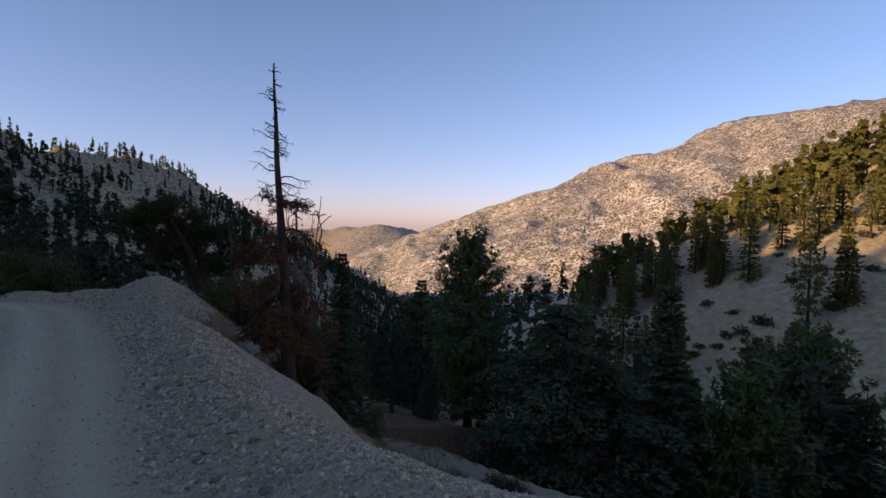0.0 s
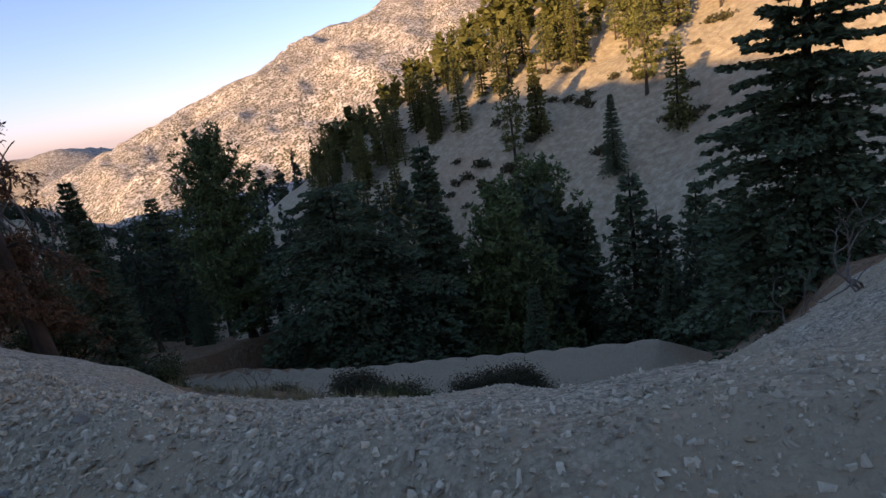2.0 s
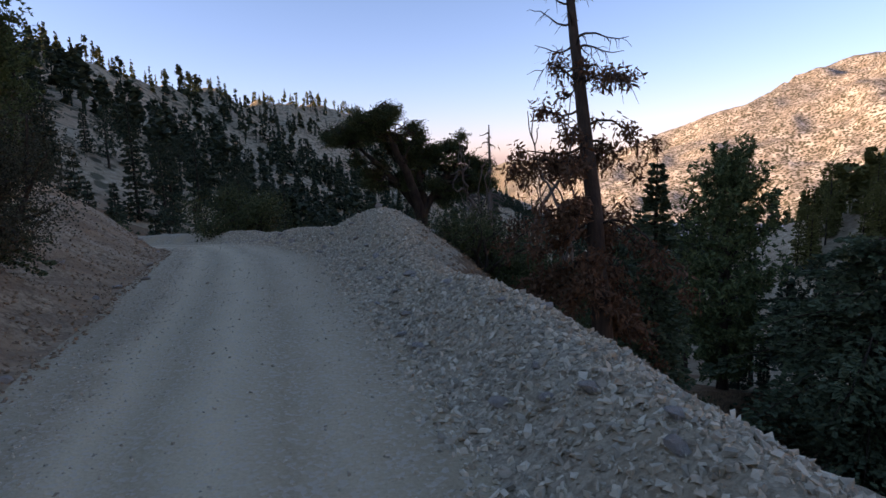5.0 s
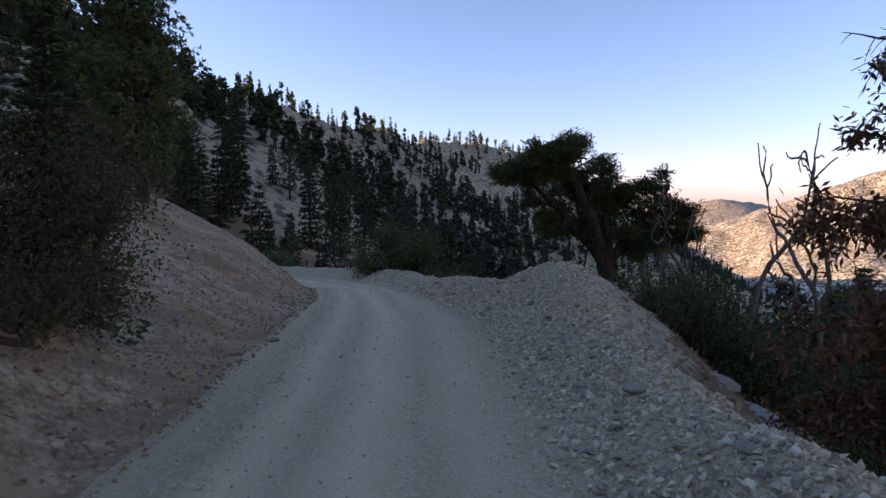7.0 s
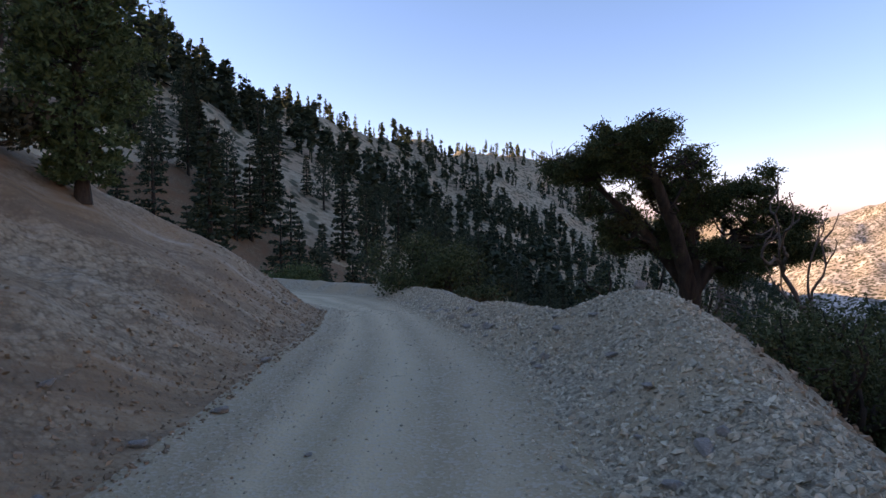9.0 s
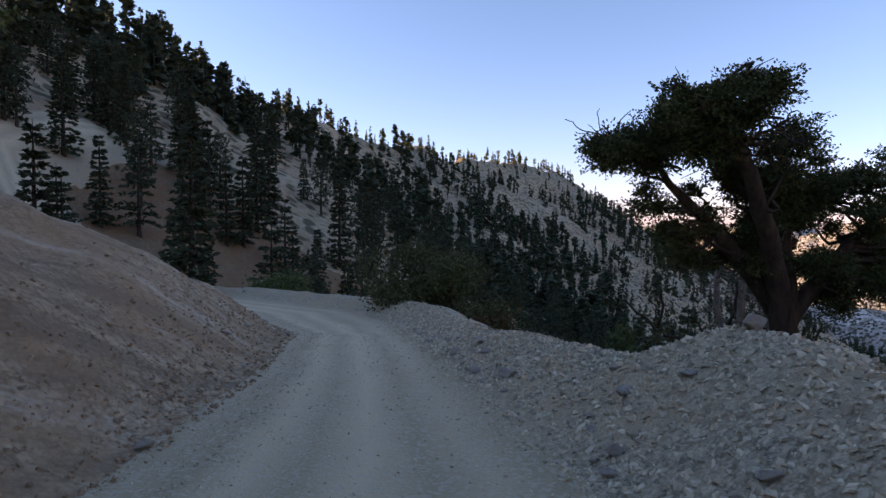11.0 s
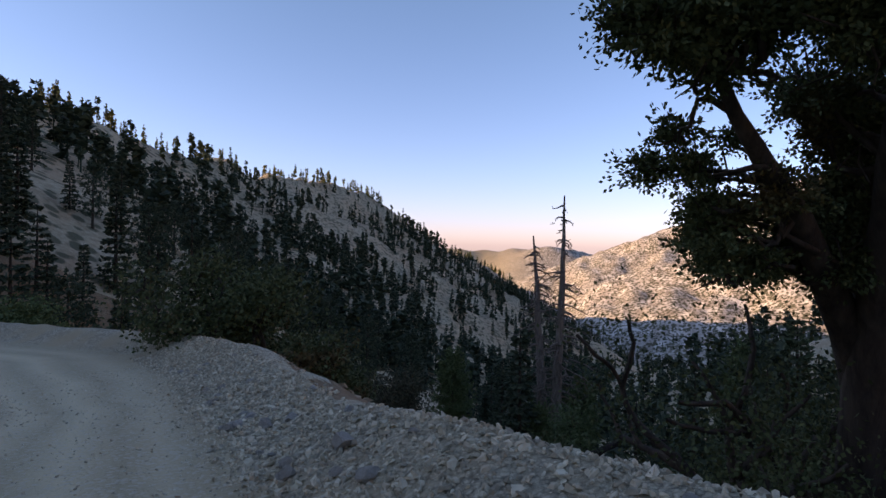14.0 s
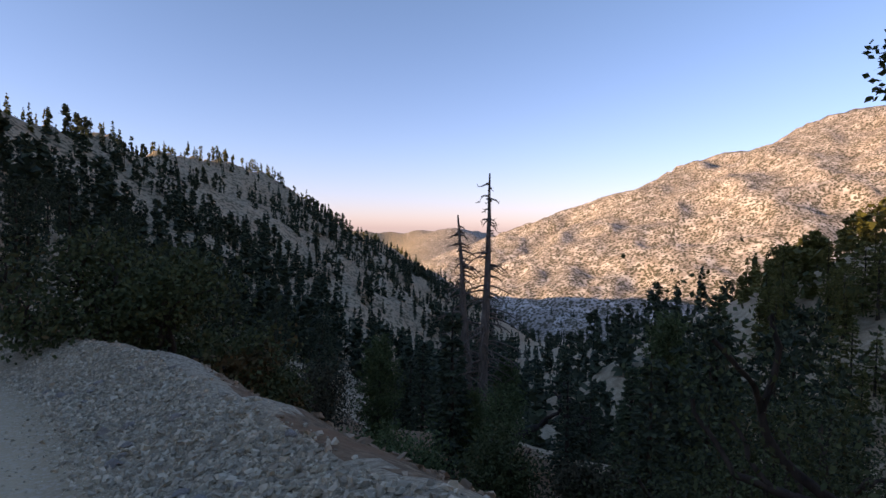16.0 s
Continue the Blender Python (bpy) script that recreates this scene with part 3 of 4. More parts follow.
for k in range(46):
    fs, fn = filler.uniform(34, 88), filler.uniform(11, 58)
    if abs(fs - 54 + (fn - 21) * 0.3) < 7 and fn < 26:
        continue
    top = min(gz(*sn_xy(fs, fn)) + filler.uniform(6, 11), -2.5)
    stand(MIDS[k % 4], fs, fn, top, PINE_LABEL if k % 4 == 2 else FIR_LABEL, filler.uniform(0, 360))
stand(PINES[1], 49.6, 11.4, -5.0, PINE_LABEL, 30)
stand(PINES[0], 46.2, 15.0, -7.2, PINE_LABEL, 130)
stand(PINES[1], 55.6, 23.6, -8.6, PINE_LABEL, 210)
stand(FIRS[2], 43.0, 24.0, -6.5, FIR_LABEL, 110)
stand(PINES[0], 47.5, 30.5, -5.0, PINE_LABEL, 300)

# ---- conifers on the slopes across the valley ----

def spire(g, h):
    """A small far conifer: ragged limbs round a stem, cone-shaped or with a rounded open crown."""
    sh = Shape()
    low, round_top = (0.04, False) if g.random() < 0.75 else (0.2, True)
    sh.tube([(0, 0, 0), (g.normal(0, 0.01), g.normal(0, 0.01), 0.55), (g.normal(0, 0.02), g.normal(0, 0.02), 0.97)], [0.018, 0.012, 0.003], 3)
    m = 40
    q = low + (1 - low) * g.random(m) ** 1.15
    a = g.uniform(0, 2 * np.pi, m)
    wide = g.uniform(0.15, 0.22)
    reach = wide * (np.sin(np.pi * np.clip((1 - q) / (1 - low) * 0.8 + 0.16, 0, 1)) if round_top else (1 - q) ** 0.75 + 0.08) * g.uniform(0.6, 1.3, m)
    out = np.stack([np.cos(a), np.sin(a), g.normal(0.15 if round_top else -0.25, 0.25, m)], 1)
    pos = np.stack([0 * q, 0 * q, q * 0.94 + 0.03], 1)
    acr = unit(np.cross(out, g.normal(0, 0.5, (m, 3)) + [0, 0, 1]))
    sh.cards(pos, out, acr, reach + 0.02, 0.04 + 0.26 * reach)
    up = unit(out * 0.6 + [0, 0, 0.8])
    sh.cards(pos + out * 0.3 * reach[:, None], up, unit(np.cross(up, out)), 0.05 + 0.35 * reach, 0.03 + 0.16 * reach)
    return np.vstack(sh.v) * h, np.vstack(sh.f)


def scatter(g, count, az, r, accept):
    out = []
    while len(out) < count:
        a, q = radians(g.uniform(*az)), math.sqrt(g.uniform(r[0] ** 2, r[1] ** 2)) if r[1] < 300 else g.uniform(*r)
        x, y = q * math.sin(a), q * math.cos(a)
        if accept(x, y, math.degrees(a), q):
            out.append((x, y))
    return out


def clear(x, y):
    s, n = xy_sn(x, y)
    return not (-30 < s < 44 and toe_left(s) - 9 < n < 19)


def woods(name, label, seed, spots, low, high, material, group, solid, kinds_near=None):
    g = np.random.default_rng(seed)
    spots = sorted(spots, key=lambda p: math.hypot(p[0] + 8, p[1] - 12))
    x, y = np.array(spots).T
    z = ground(x, y)
    h = g.uniform(low, high, len(x)) * (0.75 + 0.5 * (fbm(x, y, 40, 2) + 0.5))
    for i in range(min(solid, len(x))):
        tree("fir_tree", (kinds_near or MIDS)[i % 4], x[i], y[i], label, "tree", h[i] / 12, g.uniform(0, 360), z[i] - 0.3, group=group)
    rest = Shape()
    kinds = [spire(g, 1.0) for _ in range(14)]
    for i in range(solid, len(x)):
        v, f = kinds[int(g.integers(14))]
        rest.add(v * h[i] + [x[i], y[i], z[i] - 0.3], f)
    if rest.v:
        tagged(new(name, rest.mesh(name, material, False)), label, "trees", kind="stuff")


gl = np.random.default_rng(61)
left_spots = scatter(gl, 240, (-84, -22), (52, 170), lambda x, y, a, q: clear(x, y) and fbm(np.array(x), np.array(y), 28, 3) > -0.25)
left_spots += scatter(gl, 1900, (-80, -4), (140, 720), lambda x, y, a, q: q < 300 + 14 * (a + 60) and ground(x, y) > -150 and fbm(np.array(x), np.array(y), 40, 3) > -0.25)
ridge_spots = []
crest = [LEFT_RIDGE[k] for k in range(3, 11)]
for (x0, y0, z0), (x1, y1, z1) in zip(crest, crest[1:]):
    for k in range(int(math.hypot(x1 - x0, y1 - y0) / 5)):
        t = gl.random()
        ridge_spots.append((x0 + t * (x1 - x0) + gl.normal(0, 5), y0 + t * (y1 - y0) + gl.normal(0, 5)))
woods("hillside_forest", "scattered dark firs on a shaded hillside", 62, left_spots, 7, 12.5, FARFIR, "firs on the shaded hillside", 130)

# needles with warm sunlight put into their base colour
SUNTINT = mat_leaf("sun_tinted_needles", (0.065, 0.075, 0.022), (0.18, 0.17, 0.055))
# crest trees take the sunlit needle colour, so their golden light is painted
woods("ridge_forest", "pines tinted yellow-green for sunlight along the ridge top", 63, ridge_spots, 6, 10, SUNTINT, "pines on the ridge", 0)
# the same mid-distance conifers, their crowns recoloured as if sunlit
SUN_TINTED_MIDS = []
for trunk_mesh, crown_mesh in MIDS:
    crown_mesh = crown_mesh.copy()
    crown_mesh.materials[0] = SUNTINT
    SUN_TINTED_MIDS.append((trunk_mesh, crown_mesh))
gr = np.random.default_rng(71)
sunny = scatter(gr, 480, (12, 78), (112, 200), lambda x, y, a, q: ground(x, y) > -7 + 0.18 * (a - 40) - 0.35 * max(0, 30 - a) and fbm(np.array(x), np.array(y), 22, 3) > -0.34)
sunny += scatter(gr, 45, (12, 60), (75, 150), lambda x, y, a, q: -24 < ground(x, y) < -8 and a < 22 or (fbm(np.array(x), np.array(y), 16, 2) > 0.22 and ground(x, y) < -2))
woods("slope_forest", "pines tinted yellow-green for low sun on a dry orange slope", 72, sunny, 7.5, 13, SUNTINT, "conifers on the dry slope", 90, SUN_TINTED_MIDS)
valley = scatter(gr, 900, (-14, 24), (60, 900), lambda x, y, a, q: clear(x, y) and ground(x, y) < -22 and xy_sn(x, y)[1] > 8)
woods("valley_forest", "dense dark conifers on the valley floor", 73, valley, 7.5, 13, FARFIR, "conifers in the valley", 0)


def scrub_mesh(seed, r=1.0, count=260, size=0.28):
    g = np.random.default_rng(seed)
    sh = Shape()
    d = unit(g.normal(0, 1, (count, 3)))
    d[:, 2] = np.abs(d[:, 2])
    pos = d * r * g.uniform(0.45, 1.0, (count, 1)) * (0.8 + 0.35 * np.sin(3 * d[:, :1] + 4 * d[:, 1:2]))
    w = unit(d + g.normal(0, 0.6, (count, 3)))
    sh.cards(pos * [1, 1, 0.75], w, unit(np.cross(w, g.normal(0, 1, (count, 3)))), size * g.uniform(0.6, 1.3, count), size * 0.4 * g.uniform(0.7, 1.2, count))
    return sh.mesh("scrub", CHAP, False)


SCRUBS = [scrub_mesh(k) for k in (81, 82, 83)]
for k, (x, y) in enumerate(scatter(gr, 75, (16, 58), (85, 165), lambda x, y, a, q: -22 < ground(x, y) < 6 and fbm(np.array(x), np.array(y), 18, 2) > -0.12)):
    ob = new("shrub", SCRUBS[k % 3])
    c = gr.uniform(0.9, 2.1)
    ob.matrix_world = pose(x, y, gz(x, y) - 0.1, 0, 0, gr.uniform(0, 360)) @ Matrix.Diagonal((c, c, c * 0.9, 1))
    tagged(ob, "round dark shrub on pale scree", "shrub", "shrubs on the scree")


# ---- trees beside the road ----
def dead_tree():
    """Tall dying conifer: bare twiggy top, clumps of brown needles lower down."""
    g = np.random.default_rng(91)
    wood, leaf = Shape(), Shape()
    h = 7.6
    z = np.linspace(0, h, 14)
    z[0] = -0.8
    axis = np.stack([np.interp(z, [0, 1.8, 5.0, h], [0, -0.12, -0.50, -0.72]) + g.normal(0, 0.015, 14), np.interp(z, [0, 1.8, 5.0, h], [0, 0.12, 0.66, 0.98]), z], 1)
    wood.tube(axis, np.interp(z, [0, 0.5, 2, 5, h], [0.21, 0.15, 0.125, 0.07, 0.02]), 9)
    for k in range(92):
        q = g.uniform(0.06, 0.99)
        p = np.array([np.interp(q * h, z, axis[:, i]) for i in range(3)])
        a = g.uniform(0, 2 * np.pi)
        ln = np.interp(q, [0, 0.2, 0.42, 0.55, 0.8, 1], [0.95, 1.15, 1.2, 0.75, 0.48, 0.16]) * g.uniform(0.5, 1.15)
        d = np.array([math.cos(a), math.sin(a), 0])
        t = np.linspace(0, 1, 6)
        sag = np.interp(q, [0, 0.3, 0.6, 1], [-1.05, -0.55, 0.05, 0.15])
        pts = p + ln * (t[:, None] * d + np.outer(sag * t * t + 0.12 * np.sin(5 * t + a), [0, 0, 1])) + np.cumsum(g.normal(0, 0.03 * ln, (6, 3)), 0) * t[:, None]
        wood.tube(pts, np.linspace(0.013 + 0.012 * ln, 0.004, 6), 4)
        for j in range(int(5 + 7 * ln)):
            u = g.uniform(0.25, 1)
            b = np.array([np.interp(u, t, pts[:, i]) for i in range(3)])
            e = unit(d * g.uniform(0.1, 1) + g.normal(0, 0.55, 3) + [0, 0, -0.25])
            tw = ln * g.uniform(0.12, 0.34)
            wood.tube([b, b + e * tw * 0.5, b + e * tw + [0, 0, -0.3 * tw]], [0.006, 0.005, 0.003], 3)
            clump = q < 0.56 and g.random() < np.interp(q, [0, 0.15, 0.42, 0.56], [0.45, 0.7, 0.55, 0.1])
            if clump:
                m = int(g.integers(30, 70))
                pos = b + e * tw * g.uniform(0.2, 1, (m, 1)) + g.normal(0, 0.07, (m, 3))
                w = unit(g.normal(0, 0.7, (m, 3)) + [0, 0, -0.6])
                leaf.cards(pos, w, unit(np.cross(w, g.normal(0, 1, (m, 3)))), g.uniform(0.06, 0.15, m), g.uniform(0.010, 0.024, m))
    return wood.mesh("trunk", mat_bark("dead_tree_bark", (0.035, 0.025, 0.02), (0.12, 0.085, 0.065))), leaf.mesh("needles", RUST, False)


tree("dead_conifer", dead_tree(), *sn_xy(13.5, 5.05), "tall dying conifer with rust-brown needle clumps and bare top", "tree", z=-1.05, parts=("trunk", "brown_foliage"))


def bare(seed, stems, ln, rad, depth, material, wander=0.32, lift=0.12, shrink=0.7, fork=(1, 2)):
    g = np.random.default_rng(seed)
    wood, tips = Shape(), []
    for p, d in stems:
        limb(wood, g, p, unit(np.array(d, float)), ln, rad, depth, tips, wander, fork, lift, shrink)
    return wood.mesh("limbs", material)


x, y = sn_xy(21.6, 7.3)
ob = tagged(new("dead_oak"), "bare dead oak with crooked grey limbs", "tree")
for k, stem in enumerate([((0, 0, -0.5), (-0.12, 0.1, 1)), ((0.1, 0, -0.5), (0.22, 0, 1)), ((0.05, 0.02, 0.2), (0.5, 0.3, 0.9))]):
    part("stem", bare(96 + k, [stem], 3.0 if k < 2 else 2.2, 0.095 if k < 2 else 0.07, 4, DEADWOOD, 0.36, 0.14, 0.6, (1, 2)), ob)
ob.matrix_world = pose(x, y, gz(x, y) - 0.1, 0, 0, 205) @ Matrix.Diagonal((0.95, 0.95, 1.5, 1))


def snag(seed, h, lean):
    g = np.random.default_rng(seed)
    sh = Shape()
    z = np.linspace(0, h, 14)
    ax = np.stack([lean * z / h * h * 0.07 + np.cumsum(g.normal(0, 0.03, 14)), np.cumsum(g.normal(0, 0.03, 14)), z], 1)
    sh.tube(ax, np.interp(z, [0, h * 0.6, h], [0.42, 0.24, 0.05]), 8)
    for k in range(95):
        q = g.uniform(0.22, 0.97)
        p = np.array([np.interp(q * h, z, ax[:, i]) for i in range(3)])
        a = g.uniform(0, 6.28)
        ln = g.uniform(0.8, 3.4) * (1.2 - q)
        d = np.array([math.cos(a), math.sin(a), 0])
        t = np.linspace(0, 1, 5)
        pts = p + ln * (t[:, None] * d + np.outer(-0.5 * t * t + 0.15 * t, [0, 0, 1])) + g.normal(0, 0.06, (5, 3)) * t[:, None]
        sh.tube(pts, np.linspace(0.075, 0.025, 5), 4)
        for j in range(3):
            b = pts[int(g.integers(2, 5))]
            sh.tube([b, b + unit(d + g.normal(0, 0.8, 3)) * ln * 0.35], [0.03, 0.014], 3)
    return sh.mesh("stem", DEADWOOD)


x, y = sn_xy(54.6, 20.9)
root = tagged(new("twin_snag"), "twin-stemmed dead conifer snag with spiky bare limbs", "tree")
root.matrix_world = pose(x, y, -14.2, 0, 0, 0)
p1 = part("stem", snag(101, 19.0, 0.2), root)
p2 = part("stem", snag(102, 16.2, -1.1), root)
p2.location = (-0.7, 0.1, 0)
x, y = sn_xy(52.9, 22.1)
ob = tagged(new("burnt_stump", bare(103, [((0, 0, -1), (0.05, 0, 1)), ((0, 0, 1), (0.4, 0, 1))], 3.2, 0.3, 3, BURNT, 0.4)), "charred crooked dead trunk", "dead tree")
ob.matrix_world = pose(x, y, gz(x, y) - 0.5)
x, y = sn_xy(20.5, 57.3)
ob = tagged(new("dead_snag", snag(104, 11.5, 0.1)), "grey bare dead conifer", "tree")
ob.matrix_world = pose(x, y, -18.8) @ Matrix.Diagonal((0.7, 0.7, 1, 1))

# canyon oak behind the berm
# lobes of the oak's crown: across, deep, up, radius
OAK_LOBES = [(-2.6, -0.8, 2.7, 0.33), (-2.15, -0.75, 2.7, 0.38), (-2.0, -1.4, 3.1, 0.42), (-1.8, -1.0, 2.8, 0.48), (-1.4, -1.1, 2.85, 0.5), (-1.35, -1.4, 3.2, 0.45), (-0.3, -0.2, 2.0, 0.45), (-1.6, 0, 2.0, 0.5),
             (-1.3, 0, 1.55, 0.5), (-0.85, -0.2, 2.35, 0.45), (-0.45, -0.6, 2.6, 0.56), (0.1, -0.1, 2.35, 0.52), (0.9, 0.1, 0.9, 0.55), (1.7, 0.1, 1.2, 0.5), (-0.1, 0.3, 1.7, 0.5), (0.3, 0, 2.0, 0.6), (0.5, 0, 1.25, 0.55), (1.0, -0.1, 2.3, 0.58), (1.2, 0, 1.5, 0.6), (1.65, 0, 1.9, 0.5), (-0.5, 0, 1.35, 0.4)]


def oak(seed):
    """A forked trunk, crooked limbs, leaves in dense uneven masses with gaps between."""
    g = np.random.default_rng(seed)
    wood, leaf = Shape(), Shape()
    trunks = []
    for end, r0, fork in (((-1.3, -1.35, 3.35), 0.165, 0.0), ((-1.95, -0.6, 2.7), 0.14, 0.35), ((1.25, -0.1, 2.2), 0.12, 0.5), ((-0.2, -0.4, 2.7), 0.11, 0.7)):
        t = np.linspace(0, 1, 11)
        p = np.outer(t ** 1.15, [end[0], end[1], 0]) + np.outer(t, [0, 0, end[2] - fork]) + np.cumsum(g.normal(0, 0.035, (11, 3)), 0) * t[:, None]
        p[:, 2] += fork
        p[:, 0] += 0.10 * np.sin(5 * t + 3 * fork) * t
        if not fork:
            p[0, 2] = -0.5
        wood.tube(p, r0 * np.linspace(1.15, 0.25, 11), 10)
        trunks.append(p)
    nodes = np.vstack([p[2:] for p in trunks])
    ends = []
    for made in range(190):
        lx, ly, lz, lr = OAK_LOBES[made % len(OAK_LOBES)]
        d = unit(g.normal(0, 1, 3)) * lr * g.uniform(0.3, 0.95)
        c = np.array([lx + d[0], ly + d[1] * 1.2, lz + 0.8 * d[2]])
        low = nodes[nodes[:, 2] < max(c[2] + 0.1, 1.3)]
        b = low[np.argmin(np.linalg.norm(low - c, axis=1) + g.uniform(0, 0.35, len(low)))]
        t = np.linspace(0, 1, 7)
        pts = b + np.outer(t, c - b) + np.outer(np.sin(np.pi * t), g.normal(0, 0.13, 3)) + np.outer(np.sin(2.2 * np.pi * t), g.normal(0, 0.06, 3))
        wood.tube(pts, np.linspace(0.016 + 0.024 * np.linalg.norm(c - b), 0.010, 7), 5)
        rad = g.uniform(0.18, 0.33)
        ends.append(pts[5])
        for k in range(5):
            q = c + g.normal(0, 0.5 * rad, 3)
            wood.tube([pts[5], 0.5 * (pts[5] + q) + g.normal(0, 0.03, 3), q], [0.010, 0.008, 0.004], 3)
        m = int(8200 * rad ** 1.6)
        d = unit(g.normal(0, 1, (m, 3)))
        bump = 0.75 + 0.4 * np.sin(4 * d[:, :1] + made) * np.cos(5 * d[:, 1:2] + 2 * made) + 0.25 * np.sin(7 * d[:, 2:3] + made)
        pos = c + d * rad * bump * g.random((m, 1)) ** 0.45 * [1.15, 1.0, 0.8]
        w = unit(d + g.normal(0, 0.7, (m, 3)))
        leaf.cards(pos, w, unit(np.cross(w, g.normal(0, 1, (m, 3)))), g.uniform(0.028, 0.052, m), g.uniform(0.010, 0.016, m))
    # dead twigs that stand out of the crown
    for k in range(12):
        b = ends[9 * k]
        limb(wood, g, b, unit(np.array([b[0] * 0.8, g.normal(0, 0.4), g.uniform(0.0, 1.2)])), g.uniform(0.3, 0.5), 0.012, 2, [], 0.3)
    for d in ((1.0, 0.2, 0.5), (0.9, -0.2, 0.7)):
        limb(wood, g, trunks[0][8], unit(np.array(d)), 0.42, 0.03, 4, [], 0.3, (2, 3), 0.05, 0.62)
    return wood.mesh("trunk", BARK), leaf.mesh("crown", OAK, False)


tree("oak_tree", oak(111), *sn_xy(22.7, 5.1), "dense dark green oak with a forked crooked trunk behind the berm", "tree", 1.0, 34, -0.15, parts=("trunk", "crown"))


def bush(seed, r, h, leaves, count, size, spread=0.115, stems=7, label="", spot=(0, 0), category="shrub", turn=0.0, name="shrub"):
    g = np.random.default_rng(seed)
    st = [((g.normal(0, 0.12 * r), g.normal(0, 0.12 * r), -0.1), (math.cos(6.28 * k / stems) * r, math.sin(6.28 * k / stems) * r, h * g.uniform(0.5, 1.2))) for k in range(stems)]
    st.append(((0, 0, -0.1), (0, 0, 1)))
    me = broadleaf("stems", seed, st, 3, 0.46 * max(h, r * 0.8), 0.03 * max(h, 0.8), count, spread * max(r, h), size, leaves, wander=0.25, lift=0.05, shrink=0.72, fork=(1, 2))
    return tree(name, me, *sn_xy(*spot), label, category, 1.0, turn, parts=("branchwork", "foliage"))


bush(121, 1.15, 2.1, SHRUB, 420, 0.03, 0.085, label="dark brown-green shrub overhanging the cut bank", spot=(14.0, -2.9))
bush(122, 1.1, 1.0, SHRUB, 330, 0.04, 0.14, 9, label="low dark shrub on the gravel slope", spot=(8.7, 8.0))
bush(123, 1.45, 1.35, SHRUB, 420, 0.045, 0.14, 10, label="low dark shrub on the gravel slope", spot=(7.2, 11.0))
bush(124, 0.9, 1.0, SHRUB, 240, 0.045, 0.14, label="low brown shrub under the firs", spot=(12.9, 9.6))
for k, (s, n, r, h) in enumerate([(23.3, 4.5, 1.1, 2.7), (20.4, 5.7, 1.0, 2.0), (18.9, 5.3, 0.9, 1.7)]):
    bush(126 + k, r, h, OAK, 80, 0.05, label="dark leafy shrub behind the berm beside the oak", spot=(s, n), turn=70 * k)
bush(125, 0.4, 0.75, OAK, 150, 0.035, 0.14, label="small olive shrub on the gravel slope", spot=(7.4, 7.5))
for k, (s, n, r, h) in enumerate([(16.2, 6.6, 1.2, 1.3), (18.2, 6.3, 1.3, 1.5), (21.0, 7.0, 1.3, 1.2), (22.6, 6.6, 1.2, 1.3), (14.6, 7.6, 1.1, 1.2), (24.4, 4.7, 1.1, 1.2), (25.6, 5.6, 1.2, 1.3), (24.2, 7.4, 1.3, 2.4), (26.6, 7.7, 1.6, 3.6), (29.0, 10.5, 1.6, 3.2), (22.4, 9.6, 1.3, 1.6)]):
    bush(130 + k, r, h, OAK, 80, 0.06, label="dark leafy shrub on the slope below the berm", spot=(s, n), turn=50 * k)
for k, (s, n, r, h) in enumerate([(34.6, 0.6, 1.9, 2.5), (36.2, -0.8, 1.9, 2.8), (36.4, 1.6, 1.6, 2.3), (38.6, 0.2, 1.7, 2.6), (35.2, 2.4, 1.0, 1.5)]):
    bush(150 + k, r, h, OAK, 75, 0.11, 0.13, label="dense olive-green juniper behind the road's bend", spot=(s, n), turn=70 * k, category="tree", name="juniper")
for k, (s, n, r, h, m) in enumerate([(44.0, 9.0, 2.0, 3.4, PINE), (42.7, 6.4, 1.6, 2.6, PINE), (50.7, 8.6, 1.8, 4.2, SHRUB), (40.5, 13.0, 2.2, 3.4, OAK), (33.0, 8.0, 1.3, 1.0, SHRUB), (36.0, 10.5, 1.5, 1.2, SHRUB), (50.5, 19.5, 2.4, 4.2, PINE), (48.8, -9.2, 1.2, 2.8, PINE), (37.0, 15.0, 1.8, 2.6, SHRUB), (33.5, 12.0, 1.6, 2.6, OAK)]):
    bush(170 + k, r, h, m, 80, 0.15, 0.13, label="bushy green tree on the slope beyond the berm", spot=(s, n), turn=40 * k, category="tree", name="bushy_tree")
tree("pine_tree", PINES[1], *sn_xy(20.0, -4.5), PINE_LABEL + " on the cut bank", "tree", 0.36, 25)
tree("pine_tree", PINES[0], *sn_xy(14.6, -5.6), PINE_LABEL + " on the cut bank", "tree", 0.3, 75)
tree("fir_tree", FIRS[2], *sn_xy(14.7, -3.0), "dense dark young fir on the cut bank", "tree", 0.27, 15)
bush(189, 2.2, 5.6, OAK, 260, 0.06, 0.11, 8, label="leafy brown-green oak scrub on the slope below the berm", spot=(27.6, 10.8), category="tree", name="scrub_oak")
bush(190, 0.8, 1.0, SHRUB, 45, 0.09, label="shrub at the lip of the cut bank", spot=(18.8, -5.4))
bush(191, 0.35, 0.4, STRAW, 40, 0.07, label="small yellow-green shrub on the cut bank", spot=(26.5, -5.2))


